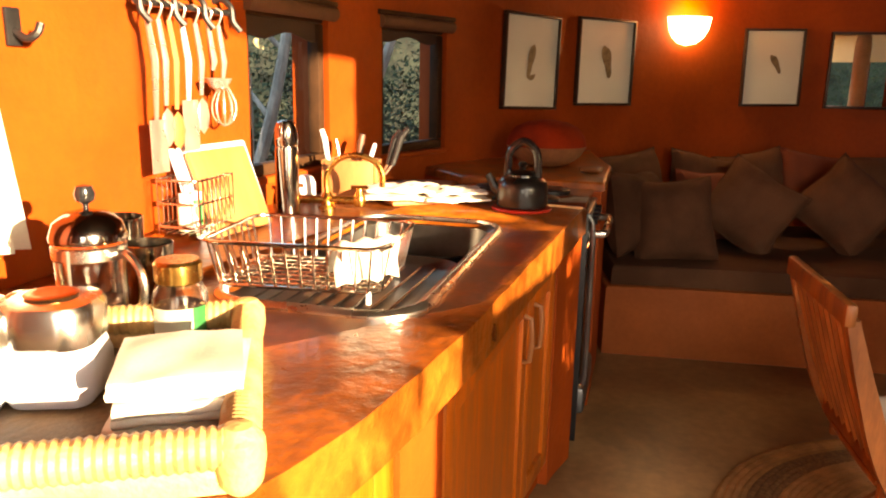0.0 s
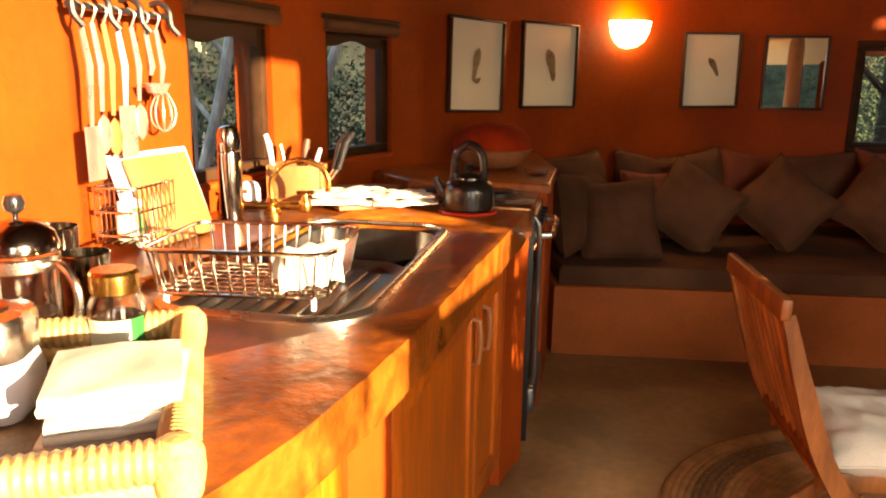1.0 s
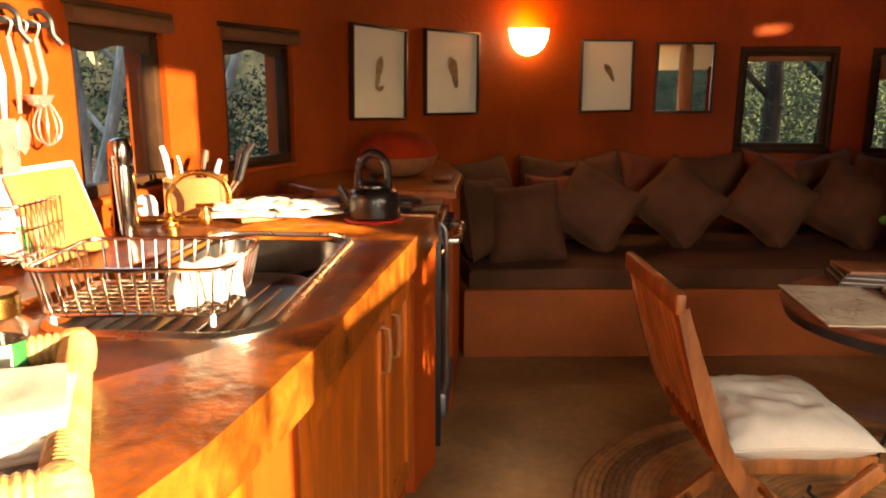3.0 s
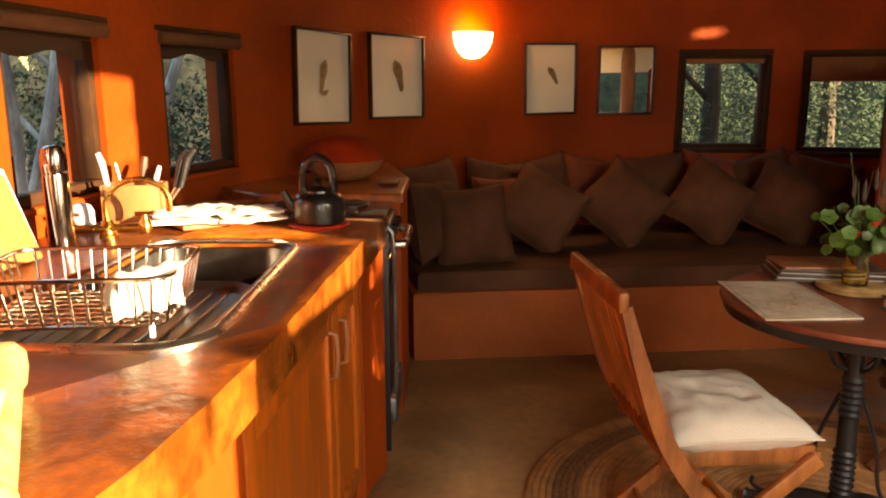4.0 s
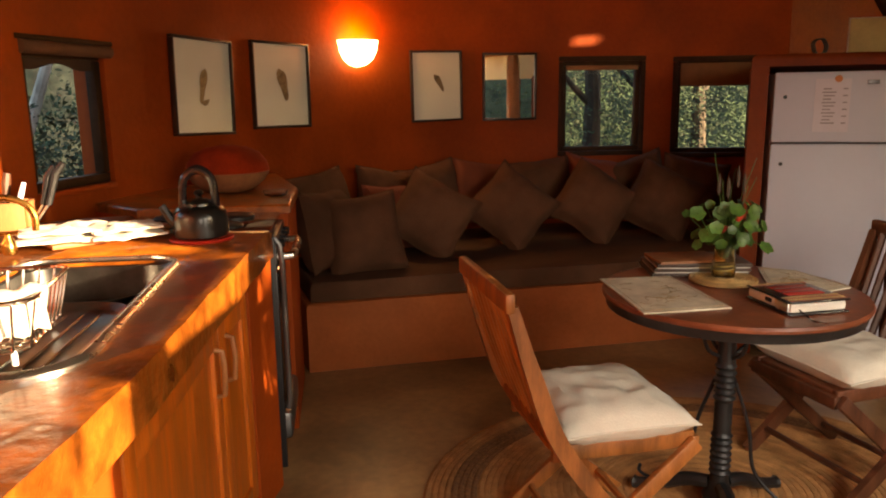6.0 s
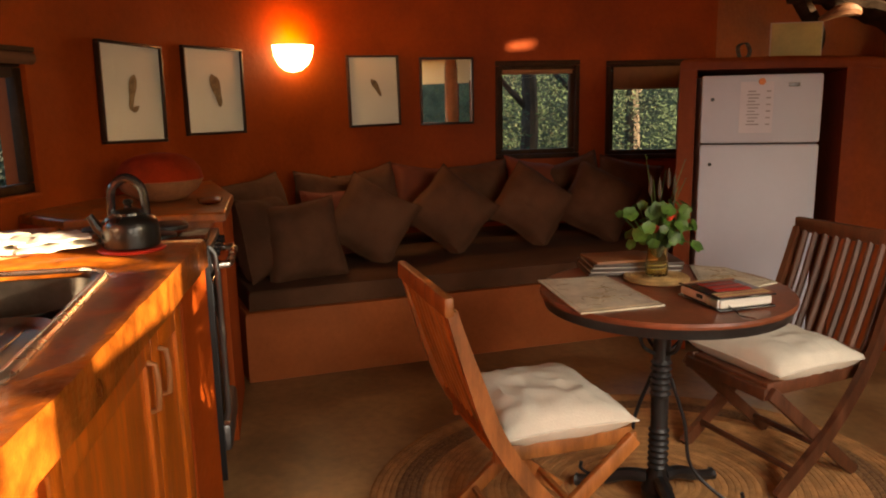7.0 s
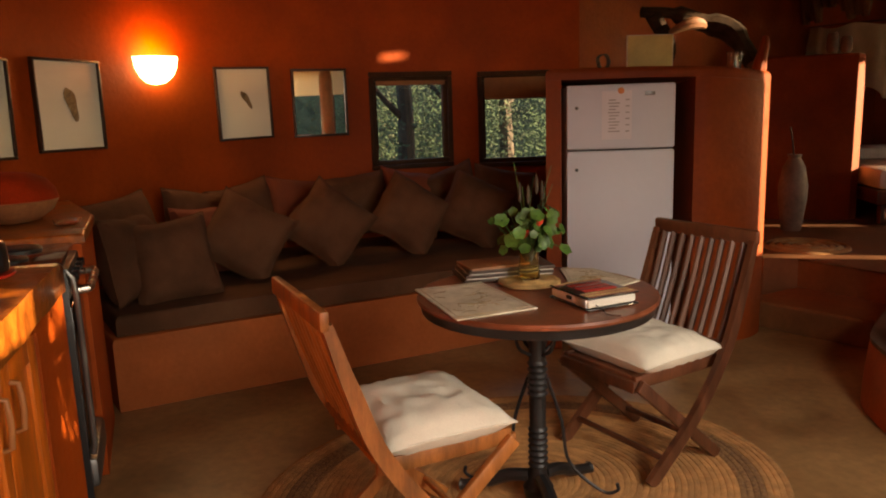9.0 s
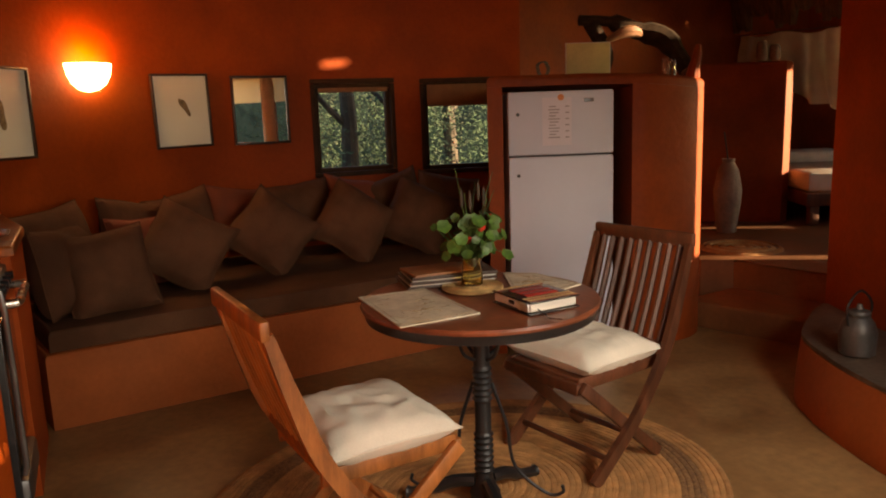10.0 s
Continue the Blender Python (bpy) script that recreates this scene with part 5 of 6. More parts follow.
def sheet(corners, z, thick, material, name, label):
    ob = thing(name, label, "map" if "map" in name else "paper")
    part("paper", prism(corners, z, z + thick), material, ob, smooth=False)
    rr = random.Random(len(corners) * 7)
    mid = sum((Vector((*c, 0)) for c in corners), Vector()) / len(corners)
    ring = [mid + (Vector((*c, 0)) - mid) * 0.9 for c in corners]
    lift = Vector((0, 0, z + thick + 0.0008))
    part("print_border", tube([p + lift for p in ring], 0.0007, 4, closed=True), INK, ob, "thin printed border")
    for k in range(26):
        i = rr.randrange(len(ring))
        edge = ring[i].lerp(ring[(i + 1) % len(ring)], rr.random())
        a = mid.lerp(edge, rr.uniform(0.1, 0.8))
        pts = [a]
        q = rr.uniform(0, 6.28)
        for _ in range(3):
            q += rr.uniform(-0.9, 0.9)
            pts.append(mid + (pts[-1] + Vector((0.016 * math.cos(q), 0.016 * math.sin(q), 0)) - mid) * 0.97)
        part("print_line", tube([p + lift for p in spline(pts, 3)], 0.0008, 4), INK, ob, "printed map line")
    return ob


m1 = sheet([(0.805, 2.36), (0.79, 1.975), (1.04, 1.985), (1.03, 2.35)], TT, 0.004, MAP, "folded_map", "folded cream map lying on the table")
m2 = sheet([(1.275, 2.21), (1.37, 2.085), (1.485, 2.12), (1.452, 2.345), (1.36, 2.41)], TT, 0.004, MAP, "folded_map", "folded cream map at the table's edge")
mags = thing("magazine_stack", "stack of dark-backed magazines with a pale one on top", "magazines", pose(1.14, 2.425, TT, 0, 0, -10))
zm = 0.0004
for k, (mt, w, d, h) in enumerate(((FRAME, 0.30, 0.19, 0.011), (PAGE, 0.292, 0.185, 0.0028), (FRAME, 0.30, 0.19, 0.010), (PAGE, 0.29, 0.186, 0.0026), (FRAME, 0.295, 0.19, 0.011))):
    ob = part("magazine", B(0.004 * k, 0.003 * k, 0, w, d, h, 0.001), mt, mags, "dark cover" if mt is FRAME else "pale page edges")
    ob.location = (0, 0, zm + h / 2)
    zm += h + 0.0003
ob = part("magazine", B(-0.03, 0.0, 0, 0.21, 0.15, 0.008, 0.002), CALABASH, mags, "tan cover of the top magazine")
ob.location, ob.rotation_euler = (0, 0, zm + 0.0044), (0, 0, radians(8))
book = thing("guest_book", "thick book with red and black striped cover and a strap", "book", pose(1.222, 1.985, TT, 0, 0, -86))
part("page_block", B(0, 0, 0.02, 0.185, 0.165, 0.026, 0.008), PAGE, book, "white page block")
part("cover", B(0.0, 0.002, 0.0365, 0.195, 0.175, 0.005, 0.002), BLACK, book, "black cover")
part("cover_bottom", B(0.0, 0.002, 0.0035, 0.195, 0.175, 0.005, 0.002), BLACK, book)
part("stripe", B(-0.015, 0.005, 0.0402, 0.10, 0.11, 0.002, 0.0005), RED, book, "red cover panel")
for k in range(3):
    part("stripe", B(-0.06 + 0.035 * k, 0.005, 0.0415, 0.006, 0.11, 0.0016), BLACK, book)
for k, x in enumerate((-0.088, -0.078, 0.05, 0.062, 0.074, 0.086)):
    part("stripe", B(x, 0.004, 0.0396, 0.005, 0.165, 0.0016), TABLE_RIM if k % 2 else CANE, book, "tan woven stripe")
part("clasp", B(0.06, -0.082, 0.02, 0.05, 0.008, 0.024, 0.003), STEEL, book, "grey metal clasp")
part("clasp", B(0.0, -0.081, 0.022, 0.03, 0.006, 0.012, 0.003), BLACK, book)
part("strap", tube(spline([(0.085, -0.06, 0.02), (0.12, -0.05, 0.004), (0.15, -0.06, 0.004), (0.18, -0.04, 0.004)], 5), 0.002, 5), BLACK, book)
matt = thing("place_mat", "round tan woven mat under the vase", "mat", pose(1.165, 2.27, TT))
for k in range(9):
    r = 0.012 + 0.0105 * k
    part("coil", tube([(r * math.cos(2 * math.pi * i / 32), r * math.sin(2 * math.pi * i / 32), 0.007) for i in range(32)], 0.006, 6, closed=True), CANE, matt)

# vase with leaves
vase = thing("glass_vase", "small amber glass vase of leaves and a red flower", "vase", pose(1.165, 2.27, TT + 0.0135))
part("glass", lathe([(0.028, 0), (0.034, 0.004), (0.036, 0.03), (0.03, 0.07), (0.032, 0.098), (0.029, 0.098), (0.027, 0.07), (0.032, 0.03), (0.028, 0.008), (0, 0.007)], 26), AMBER, vase)
rnd = random.Random(4)


def leaf_round(bm, c, nrm, r, wob):
    """A round, slightly cupped leaf with thickness."""
    nrm = nrm.normalized()
    a = nrm.orthogonal().normalized()
    b = nrm.cross(a)
    for side in (0, 1):
        mid = bm.verts.new(c - nrm * (0.25 * r) + nrm * side * 0.0012)
        ring = [bm.verts.new(c + (a * math.cos(q) + b * math.sin(q)) * r * (1 + 0.14 * math.sin(5 * q + wob)) + nrm * side * 0.0012) for q in [2 * math.pi * k / 12 for k in range(12)]]
        for k in range(12):
            t = (mid, ring[k], ring[(k + 1) % 12])
            bm.faces.new(t if side else t[::-1])


stem_bm = bmesh.new()
for k in range(58):
    q = rnd.uniform(0, 2 * math.pi)
    rr = abs(rnd.gauss(0.058, 0.030))
    zz = rnd.uniform(0.095, 0.225) - 0.35 * max(0.0, rr - 0.07)
    tip = Vector((rr * math.cos(q) * 1.25, rr * math.sin(q), zz))
    tube(spline([(0.01 * math.cos(q), 0.01 * math.sin(q), 0.06), (0.4 * tip.x, 0.4 * tip.y, 0.12), tip], 3), 0.0016, 5, stem_bm)
    bm = bmesh.new()
    leaf_round(bm, tip, Vector((math.cos(q) * rnd.uniform(0.1, 1.2), math.sin(q) * rnd.uniform(0.1, 1.2) - 0.6, rnd.uniform(0.2, 1.0))), rnd.uniform(0.013, 0.027), k)
    part("leaf", bm, LEAF, vase)
for x, y, zz in ((-0.05, 0.0, 0.38), (0.09, 0.01, 0.36), (0.03, 0.02, 0.33), (-0.02, 0.0, 0.30), (0.05, -0.02, 0.28), (0.10, 0.02, 0.30)):
    tube(spline([(0, 0, 0.08), (x * 0.3, y, zz * 0.5), (x, y, zz)], 4), [0.0022] * 5 + [0.0012] * 4, 5, stem_bm)
part("stem", stem_bm, LEAF, vase)
for x, y, zz in ((0.018, -0.035, 0.185), (-0.03, -0.03, 0.15)):
    part("flower", lathe([(0.002, -0.01), (0.012, 0.0), (0.016, 0.012), (0.010, 0.016), (0, 0.01)], 10, at=(x, y, zz)), FLOWER, vase, "red blossom")
for x, zz in ((-0.03, 0.25), (0.03, 0.27), (0.05, 0.25), (0.0, 0.24)):
    part("seed_head", lathe([(0.0, 0), (0.006, 0.015), (0.005, 0.05), (0, 0.07)], 7, at=(x, 0.0, zz)), BARK_DARK, vase, "brown seed head")

# ---- fridge and its niche ----
FR = Vector((0.925, -0.38, 0)).normalized()
FN = Vector((0.38, 0.925, 0)).normalized()


def frpose(u, v, z):
    m = Matrix((FR, FN, Vector((0, 0, 1)))).transposed().to_4x4()
    m.translation = Vector((2.035, 3.505, 0)) + FR * u + FN * v + Vector((0, 0, z))
    return m


def fp(u, v):
    p = Vector((2.02, 3.51, 0)) + FR * u + FN * v
    return (p.x, p.y)


fridge = thing("fridge", "white two-door fridge-freezer in a plastered niche", "fridge", frpose(0, 0, 0))
FWID = 0.545
part("body", B(FWID / 2, 0.29, 0.70, FWID, 0.48, 1.32, 0.01), WHITE, fridge)
freezer = part("freezer_door", B(FWID / 2, 0.022, 1.207, FWID, 0.045, 0.322, 0.012), WHITE, fridge, "white freezer door")
cooler = part("fridge_door", B(FWID / 2, 0.022, 0.545, FWID, 0.045, 0.988, 0.012), WHITE, fridge, "white fridge door")
part("seal", B(FWID / 2, 0.03, 1.042, FWID - 0.02, 0.03, 0.012), RUBBER, fridge)
for z, leaf in ((1.255, freezer), (0.945, cooler)):
    part("lock", tube([(0.05, -0.004, z), (0.05, 0.002, z)], 0.009, 14), IRON, leaf)
part("badge", B(0.415, -0.002, 1.318, 0.05, 0.004, 0.018, 0.001), GREYBAR, fridge, "small grey maker's badge")
part("kick", B(FWID / 2, 0.06, 0.025, FWID - 0.04, 0.05, 0.05), RUBBER, fridge)
note = thing("paper_note", "white sheet with rows of grey writing stuck on the fridge", "note", frpose(0.235, -0.0035, 1.215))
part("paper", B(0.015, 0, 0, 0.15, 0.0016, 0.24), NOTE, note)
for k in range(11):
    part("text_bar", B(0.0 if k % 3 else -0.008, -0.0014, 0.075 - 0.0155 * k, 0.035 + 0.012 * ((k * 5) % 3), 0.0008, 0.006), WRITING, note, "grey bar of writing")
    if k % 2 == 0:
        part("text_bar", B(0.068, -0.0014, 0.075 - 0.0155 * k, 0.02, 0.0008, 0.006), WRITING, note, "grey bar of writing")
magnet = thing("magnet", "small orange magnet holding the note", "magnet", frpose(0.27, -0.005, 1.335))
part("disc", tube([(0, -0.004, 0), (0, 0.0035, 0)], 0.016, 16), CANE_ORANGE, magnet)

niche = thing("plaster_niche", "rounded plastered niche built round the fridge in dimmed ochre", "niche")
NT = 1.395


def dip(x):
    """How far the niche's hand-made top sinks towards its rounded end."""
    return 0.075 * max(0.0, x - 2.6)


def dipped(*args):
    bm = prism(*args)
    for v in bm.verts:
        if v.co.z > NT - 0.1:
            v.co.z -= dip(v.co.x)
    return bm


part("side_wall", prism([fp(-0.09, -0.01), fp(-0.012, -0.01), fp(-0.008, 0.54), fp(0.045, 0.75), fp(0.14, 1.2), fp(0.08, 1.2), fp(0.0, 0.75)], 0.001, NT), PLASTER_DIM, niche)
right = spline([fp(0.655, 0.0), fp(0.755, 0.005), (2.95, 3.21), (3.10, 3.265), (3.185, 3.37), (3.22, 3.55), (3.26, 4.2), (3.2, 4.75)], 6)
part("pier", dipped([(p.x, p.y) for p in right] + [fp(0.66, 1.2), fp(0.645, 0.65)], 0.002, NT, 0, 0.004), PLASTER_DIM, niche)
part("lintel", dipped([fp(-0.093, -0.013), fp(0.4, -0.014), fp(0.745, 0.002), (2.95, 3.205), (3.103, 3.26), (3.19, 3.366), (3.225, 3.55), (3.263, 4.2), (3.2, 4.756), fp(0.075, 1.21)], NT + 0.001, NT + 0.055, 0.03, 0.004), PLASTER_DIM, niche, "flat plastered top with a rounded edge")
part("back_panel", prism([fp(0.05, 0.66), fp(0.60, 0.66), fp(0.60, 0.70), fp(0.06, 0.70)], 0.003, NT), PLASTER_DIM, niche)
carton = thing("picture_card", "pale yellow-green card standing on the niche", "card", pose(2.60, 3.60, NT + 0.056, 0, 0, -22))
part("card", B(0, 0, 0.086, 0.235, 0.012, 0.166, 0.003), CARD, carton)
part("edge", B(0, 0.004, 0.087, 0.247, 0.010, 0.174, 0.003), MAP, carton)
wirething = thing("wire_ornament", "small looped wire ornament on the niche", "ornament", pose(2.31, 3.60, NT + 0.056))
for k in range(3):
    part("loop", tube([(0.035 * math.cos(2 * math.pi * i / 20), 0.012 * (k - 1) + 0.006 * math.sin(i), 0.038 + 0.035 * math.sin(2 * math.pi * i / 20)) for i in range(20)], 0.003, 5, closed=True), IRON, wirething)
drift = thing("driftwood", "gnarled dark driftwood lying on the niche top", "driftwood", pose(2.98, 3.72, NT + 0.058 - dip(2.98), 0, 0, -8))
part("log", tube(spline([(-0.30, 0.04, 0.34), (-0.12, 0.02, 0.33), (0.04, 0, 0.28), (0.2, -0.06, 0.22), (0.24, -0.22, 0.03)], 5), [0.03] * 6 + [0.05] * 6 + [0.065] * 5 + [0.05] * 4, 9), DRIFTWOOD, drift)
# tan instead of dark: the sunlit spot on the log, put into colour
part("branch", tube(spline([(-0.16, -0.02, 0.22), (-0.08, -0.05, 0.26), (0.0, -0.05, 0.27), (0.06, -0.03, 0.25)], 4), [0.012, 0.018, 0.022, 0.026, 0.03, 0.032, 0.034, 0.034, 0.032, 0.028, 0.024, 0.02, 0.012], 8), CALABASH, drift)
part("branch", tube(spline([(-0.24, 0.03, 0.33), (-0.12, 0.06, 0.16), (-0.16, 0.05, 0.03)], 4), 0.045, 8), DRIFTWOOD, drift)
for x, y in ((2.99, 3.42), (3.05, 3.45)):
    ob = thing("drinking_glass", "clear drinking glass standing on the niche", "glass", pose(x, y, NT + 0.057 - dip(x)))
    part("glass", lathe([(0.02, 0), (0.022, 0.003), (0.03, 0.10), (0.028, 0.10), (0.019, 0.008), (0, 0.007)], 20), CLEAR, ob)
horn = thing("clay_horn", "curved clay ornament on the edge of the niche", "ornament", pose(3.09, 3.33, NT + 0.055 - dip(3.09)))
part("body", tube(spline([(0.0, 0, 0.0), (0.01, 0, 0.06), (0.03, 0.0, 0.12), (0.035, 0.0, 0.18)], 4), [0.035, 0.036, 0.035, 0.033, 0.032, 0.03, 0.028, 0.027, 0.026, 0.025, 0.022, 0.02, 0.012], 10), PLASTER_DIM, horn)

# ---- hearth ----
hearth = thing("hearth_bench", "curved terracotta plastered hearth with a slate-grey top", "hearth")
rim = [(p.x, p.y) for p in spline([(3.40, 2.70), (3.14, 2.57), (2.87, 2.39), (2.71, 2.16), (2.59, 1.88), (2.53, 1.65), (2.50, 1.35)], 6)]
rear = [(2.95, 1.30), (3.10, 1.80), (3.26, 2.28), (3.42, 2.68)]
bm = bmesh.new()
levels = []
for z, off in ((0.002, 0.135), (0.06, 0.13), (0.125, 0.095), (0.18, 0.05), (0.212, 0.018), (0.234, 0.0)):
    ring = []
    for x, y in rim:
        d = noise.noise(Vector((x * 6, y * 6, z * 6))) * 0.008
        ring.append(bm.verts.new((x - 0.86 * (off + d), y - 0.50 * (off + d), z)))
    levels.append(ring + [bm.verts.new((x, y, z)) for x, y in rear])
for lo, hi in zip(levels, levels[1:]):
    for k in range(len(lo)):
        bm.faces.new((lo[k], lo[(k + 1) % len(lo)], hi[(k + 1) % len(lo)], hi[k]))
bm.faces.new(levels[0][::-1]), bm.faces.new(levels[-1])
part("body", bm, HEARTH, hearth)
part("slab", prism([(x + 0.012, y + 0.008) for x, y in rim] + rear, 0.236, 0.254, 0.008, 0.006), SLATE, hearth, "rough grey cement top")
pot = thing("iron_pot", "dull grey metal pot standing on the hearth", "pot", pose(2.82, 2.09, 0.256) @ Matrix.Scale(0.80, 4))
part("body", lathe([(0.07, 0), (0.085, 0.01), (0.09, 0.12), (0.075, 0.17), (0.05, 0.2), (0.055, 0.215), (0, 0.212)], 26), DULLPOT, pot)
part("lid", lathe([(0.056, 0.216), (0.05, 0.228), (0.02, 0.238), (0.012, 0.262), (0, 0.265)], 22), DULLPOT, pot)
part("handle", tube(spline([(-0.08, 0, 0.16), (-0.09, 0, 0.26), (0, 0, 0.33), (0.09, 0, 0.26), (0.08, 0, 0.16)], 5), 0.006, 7), IRON, pot)

# canvas added over the hearth openings' upper part, for the mirror's pale reflection
CANVAS = bpy.data.materials.new("cream_canvas")
CANVAS.use_nodes = True
cn, cl = CANVAS.node_tree.nodes, CANVAS.node_tree.links
cb, ct, cm = cn["Principled BSDF"], cn.new("ShaderNodeBsdfTranslucent"), cn.new("ShaderNodeMixShader")
cb.inputs["Base Color"].default_value, cb.inputs["Roughness"].default_value = (0.80, 0.72, 0.56, 1), 0.9
ct.inputs[0].default_value = (0.88, 0.78, 0.60, 1)
cm.inputs[0].default_value = 0.8
cl.new(cb.outputs[0], cm.inputs[1]), cl.new(ct.outputs[0], cm.inputs[2]), cl.new(cm.outputs[0], cn["Material Output"].inputs[0])
for line, s0, s1 in ((HEARTHWALL, 1.20, 1.71), (BACK, 0.03, 0.60)):
    ob = thing("window_blind", "cream canvas added over the opening for the mirror's pale reflection", "blind", line.placed((s0 + s1) / 2, 1.62, -0.03), "blinds by the hearth")
    part("cloth", B(0, 0, 0, s1 - s0 - 0.01, 0.003, 0.31), CANVAS, ob)
    part("roller", tube([(-(s1 - s0) / 2 + 0.01, 0, 0.13), ((s1 - s0) / 2 - 0.01, 0, 0.13)], 0.012, 10), CANVAS, ob)

# ---- raised room ----
setting("wall_partition", prism([(4.40, 4.88), (4.50, 4.77), (5.02, 4.36), (5.14, 4.40), (5.16, 4.52), (4.55, 4.92)], 0.327, 1.58, 0.03, 0.006), PLASTER_DIM, "low rounded partition wall in dimmed ochre plaster", "wall")
for x, y, a in ((4.95, 4.42, 0.10), (4.87, 4.47, 0.13)):
    ob = thing("clay_pot", "small dark clay pot on the partition", "pot", pose(x, y, 1.581))
    part("body", lathe([(0.03, 0), (0.045, 0.03), (0.04, a), (0.03, a + 0.02), (0, a + 0.02)], 18), CLAY, ob)
urn = thing("floor_vase", "tall grey clay floor vase with dry stems", "vase", pose(4.33, 4.25, 0.327))
part("body", lathe([(0.06, 0), (0.068, 0.01), (0.095, 0.22), (0.1, 0.32), (0.075, 0.46), (0.042, 0.52), (0.05, 0.545), (0.038, 0.545), (0, 0.5)], 26), CLAY, urn)
part("stem", tube(spline([(0, 0, 0.5), (-0.03, 0.0, 0.65), (-0.05, 0, 0.74)], 4), 0.006, 6), BARK_DARK, urn)
fmat = thing("floor_mat", "round pale patterned mat on the raised floor", "mat", pose(3.93, 3.74, 0.326))
for k in range(6):
    r = 0.03 + 0.044 * k
    part("coil", tube([(r * math.cos(2 * math.pi * i / 36), r * math.sin(2 * math.pi * i / 36), 0.006) for i in range(36)], 0.02, 6, closed=True, flat=0.3), CANE if k % 2 == 0 else JUTE, fmat)
bed = thing("bed", "low bed with white linen under netting", "bed", pose(6.05, 4.35, 0.327, 0, 0, -30))
part("base", B(0, 0, 0.20, 1.6, 1.5, 0.10, 0.01), DARK_TEAK, bed)
part("mattress", B(0, 0, 0.33, 1.58, 1.48, 0.15, 0.04), LINEN, bed, "white made-up mattress")
part("pillow", B(-0.35, 0.45, 0.45, 0.55, 0.38, 0.11, 0.05), LINEN, bed)
for x in (-0.72, 0.72):
    for y in (-0.68, 0.68):
        part("leg", B(x, y, 0.075, 0.07, 0.07, 0.15, 0.006), DARK_TEAK, bed)
net = thing("mosquito_net", "white netting draped from a line over the bed", "netting", pose(5.6, 4.85, 0))
bm = bmesh.new()
rows = []
for j in range(15):
    f = j / 14
    row = []
    for i in range(81):
        u = i / 80
        top = 1.86 - 0.05 * u + 0.015 * math.sin(u * 19)
        low = 1.66 - 0.55 * u ** 0.7 - 0.10 * u * u + 0.02 * math.sin(u * 31)
        fold = (0.012 + 0.03 * f) * math.sin(u * 44 + 2.0 * math.sin(u * 9)) + 0.02 * math.sin(f * 5 + u * 13)
        row.append(bm.verts.new((fold + 0.18 * f * u, 0.66 - 1.5 * u, top + (low - top) * f)))
    rows.append(row)
for a, b in zip(rows, rows[1:]):
    for i in range(80):
        bm.faces.new((a[i], a[i + 1], b[i + 1], b[i]))
bmesh.ops.solidify(bm, geom=bm.faces[:], thickness=0.003)
part("net", bm, NETTING, net)
part("line", tube([(0, 0.72, 1.87), (0, -0.05, 1.855), (0, -0.9, 1.82)], 0.006, 6), DARK_TEAK, net)
bm = bmesh.new()
for k in range(26):
    y = 4.0 + 0.065 * k
    tube(spline([(5.34 + 0.03 * math.sin(k * 2.1), y, TOP + 0.42), (5.42 + 0.04 * math.sin(k * 1.3), y, 2.35), (5.50, y + 0.02, 1.95 + 0.07 * math.sin(k * 0.9) + 0.03 * math.sin(k * 2.7))], 4), [0.06] * 6 + [0.05, 0.045, 0.03], 6, bm)
setting("thatch_eave", bm, CEILING, "dark hanging thatch over the raised room", "thatch")

# ---- outside ----
setting("ground", B(0, 0, -0.35, 400, 400, 0.2), SOIL, "dry bush ground around the house", "ground")
rnd = random.Random(11)


def leaf_cloud(count, centre, spread, size, rr):
    """Many small folded leaves in uneven clumps."""
    verts, faces = [], []
    near = lambda: max(-1.7, min(1.7, rr.gauss(0, 1)))
    clumps = [Vector((near() * spread[0], near() * spread[1], near() * spread[2])) for _ in range(max(4, count // 60))]
    for _ in range(count):
        c = Vector(centre) + rr.choice(clumps) + Vector((0.16 * near(), 0.16 * near(), 0.13 * near()))
        d = Vector((rr.gauss(0, 1), rr.gauss(0, 1), rr.gauss(0, 0.7))).normalized()
        e = d.orthogonal().normalized()
        s = size * rr.uniform(0.6, 1.4)
        f = d.cross(e) * s * 0.15
        n = len(verts)
        verts += [c - d * s, c + e * s * 0.42 + f, c + d * s, c - e * s * 0.42 + f]
        faces += [(n, n + 1, n + 2), (n, n + 2, n + 3)]
    return verts, faces


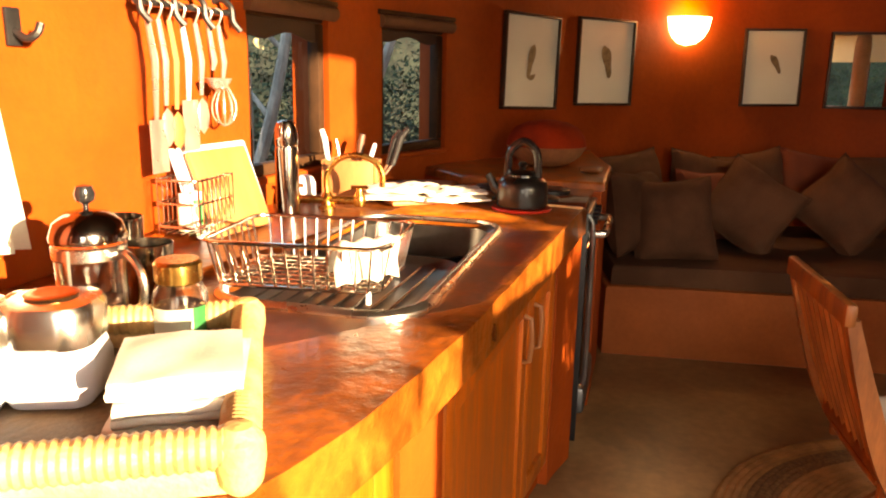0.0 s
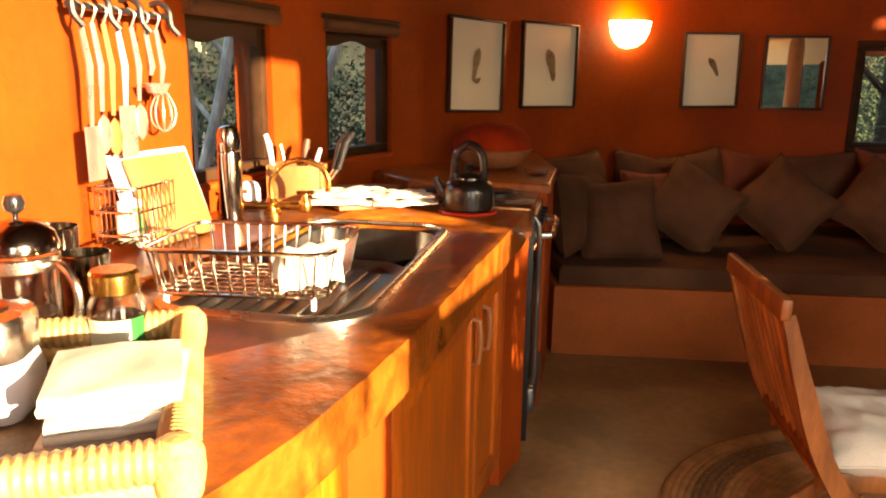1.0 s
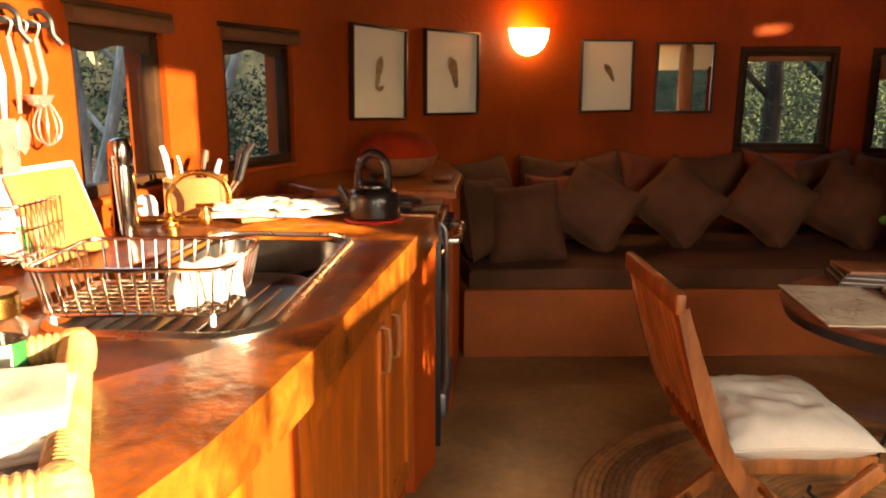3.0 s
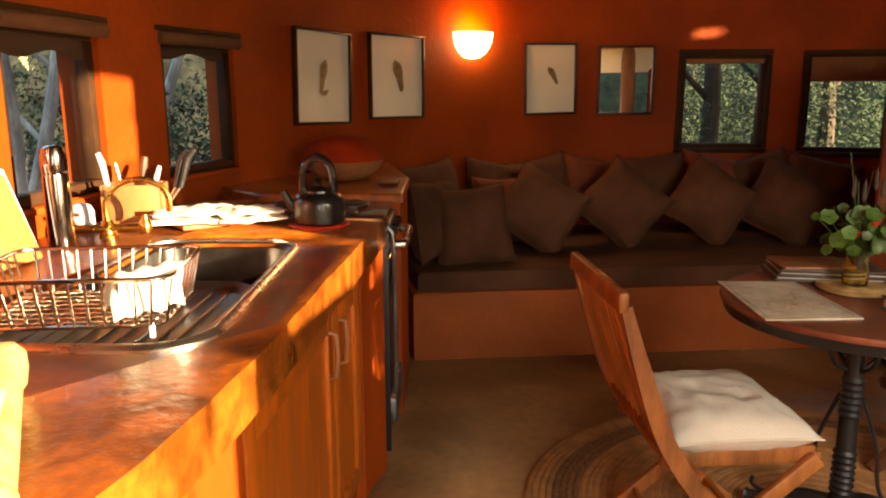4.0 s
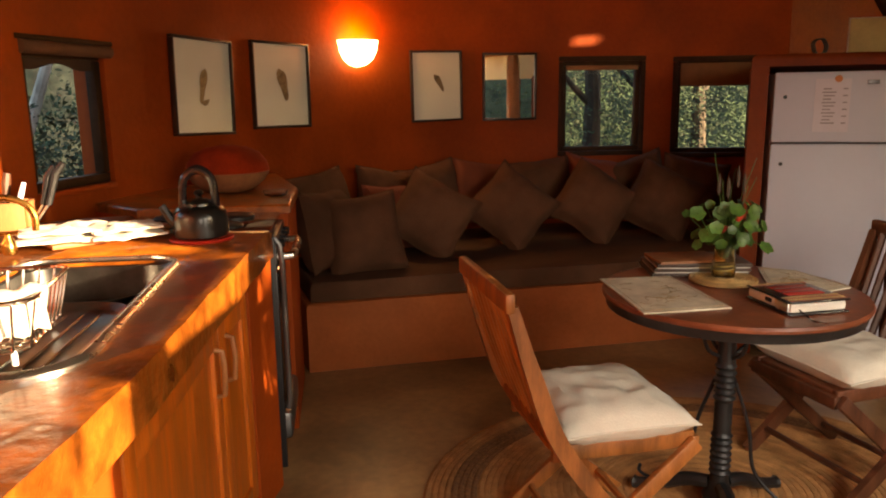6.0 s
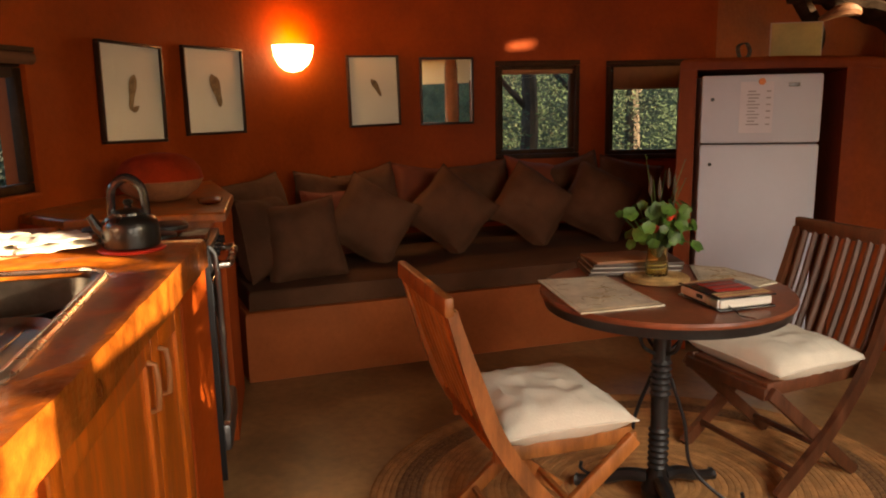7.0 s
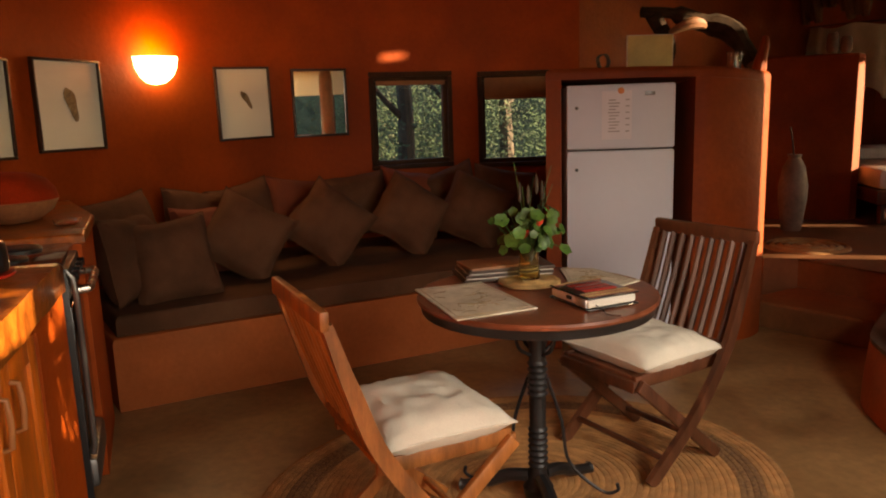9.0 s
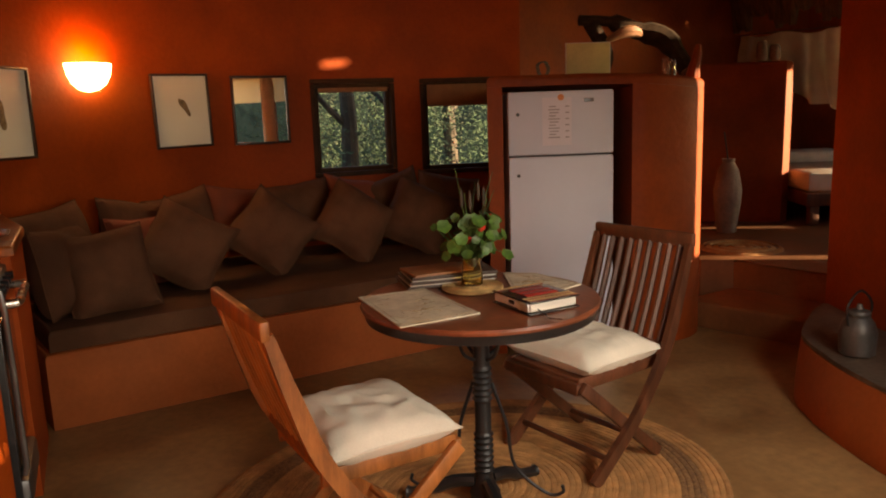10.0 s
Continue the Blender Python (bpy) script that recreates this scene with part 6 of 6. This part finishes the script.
def tree(x, y, h, lean, pale, label, crown_z, spread, count, size=0.04, girth=0.11):
    ob = thing("tree", label, "tree", pose(x, y, -0.26), "trees outside")
    tip = Vector((lean[0], lean[1], h))
    pts = spline([(0, 0, 0), (lean[0] * 0.3 + 0.06, lean[1] * 0.3, h * 0.35), (lean[0] * 0.65 - 0.05, lean[1] * 0.6, h * 0.7), tip], 5)
    bm = tube(pts, [girth * (1 - 0.68 * i / (len(pts) - 1)) for i in range(len(pts))], 9)
    for k in range(5):
        a = pts[5 + 2 * k]
        q = rnd.uniform(0, 6.28)
        tube(spline([a, a + Vector((0.35 * math.cos(q), 0.35 * math.sin(q), 0.35)), a + Vector((0.7 * math.cos(q), 0.7 * math.sin(q), 0.85))], 3), [girth * q for q in (0.36, 0.33, 0.28, 0.24, 0.2, 0.16, 0.11)], 7, bm)
    part("trunk", bm, BARK if pale else BARK_DARK, ob)
    vs, fs = leaf_cloud(count, tuple(tip * 0.85 + Vector((0, 0, crown_z))), spread, size, rnd)
    me = bpy.data.meshes.new("crown")
    me.from_pydata([tuple(v) for v in vs], [], fs)
    me.materials.append(BUSH if rnd.random() < 0.6 else LEAF_LIGHT)
    cr = new("crown", me)
    cr.parent = ob
    return ob


def bush(x, y, w, h, count, light, size=0.026):
    vs, fs = leaf_cloud(count * 3, (0, 0, h * 0.5), (w, w, h * 0.33), size, rnd)
    me = bpy.data.meshes.new("bush")
    me.from_pydata([tuple(v) for v in vs], [], fs)
    me.materials.append(LEAF_LIGHT if light else BUSH)
    ob = new("bush", me)
    ob.location = (x, y, -0.25)
    return tagged(ob, "dense leafy bush outside the windows", "bush", "bushes outside", "stuff")


tree(-3.05, 5.1, 3.4, (1.05, 0.3), True, "pale-barked leaning tree near the window", 0.9, (0.6, 0.6, 0.4), 700, girth=0.058)
tree(-2.78, 4.85, 3.4, (0.1, 0.1), True, "pale-barked tree among the bushes", 0.9, (0.6, 0.6, 0.4), 700, girth=0.058)
tree(-2.8, 5.9, 3.3, (1.6, 0.2), True, "pale-barked leaning tree behind the bushes", 0.9, (0.6, 0.6, 0.4), 700, girth=0.058)
tree(2.55, 7.8, 4.0, (0.1, 0.1), False, "dark-barked tree behind the house", 0.3, (1.2, 1.0, 0.8), 3600)
tree(4.4, 9.0, 4.2, (-0.2, 0.2), False, "dark-barked tree behind the house", 0.3, (1.2, 1.0, 0.8), 3600)
tree(3.3, 8.4, 4.4, (0.2, 0.1), False, "slim dark-barked tree behind the house", 0.3, (1.2, 1.0, 0.8), 3600)
# two added trees, out of view, screening stray sun from the hearth-side openings
tree(5.75, 0.0, 3.4, (0.1, 0.0), False, "dense tree added outside to keep stray sun off the room", -0.5, (0.42, 0.42, 0.75), 9000)
tree(5.45, -0.85, 3.4, (0.1, 0.0), False, "dense tree added outside to keep stray sun off the room", -0.5, (0.24, 0.24, 0.7), 14000)
bush(6.6, -6.3, 0.9, 2.2, 2600, True)
for x, y, w, h, c, li in ((-3.2, 6.2, 0.9, 1.3, 2200, False), (-4.6, 7.4, 1.2, 1.6, 2200, True), (-2.4, 7.2, 1.0, 1.5, 2000, False), (-1.2, 7.6, 1.1, 1.6, 2200, True), (-3.9, 5.0, 0.8, 1.2, 1800, True), (-2.6, 3.9, 0.3, 0.7, 700, True),
                            (2.2, 9.2, 1.1, 2.0, 2300, True), (3.8, 8.6, 1.1, 1.8, 2300, True), (5.2, 9.6, 1.3, 2.4, 2300, True), (3.0, 11.0, 1.6, 3.2, 4600, False), (5.6, 12.0, 1.8, 3.4, 4600, True), (1.2, 11.0, 1.6, 3.2, 4600, False)):
    bush(x, y, w, h, c, li)
# far woods, a plain backdrop whose own glow stands in for daylight
far = bmesh.new()
ringp = [(16 * math.cos(radians(a)), 16 * math.sin(radians(a)) + 2) for a in range(10, 317, 5)]
for a, b in zip(ringp, ringp[1:]):
    far.faces.new([far.verts.new((a[0], a[1], -0.3)), far.verts.new((b[0], b[1], -0.3)), far.verts.new((b[0], b[1], 5.5 + math.sin(b[0]))), far.verts.new((a[0], a[1], 5.5 + math.sin(a[0])))])
bmesh.ops.remove_doubles(far, verts=far.verts, dist=0.001)
WOODS = mat("far_woods_glow", (0.016, 0.023, 0.014), 0.9, vary=0.30, scale=1.6, fine=9, bump=0.8, second=(0.030, 0.040, 0.025), warp=2.0)
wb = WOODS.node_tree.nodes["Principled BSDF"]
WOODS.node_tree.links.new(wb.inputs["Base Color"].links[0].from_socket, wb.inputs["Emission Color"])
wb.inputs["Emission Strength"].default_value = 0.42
setting("backdrop", far, WOODS, "faintly glowing backdrop of distant green woods beyond the house", "woods", smooth=False)
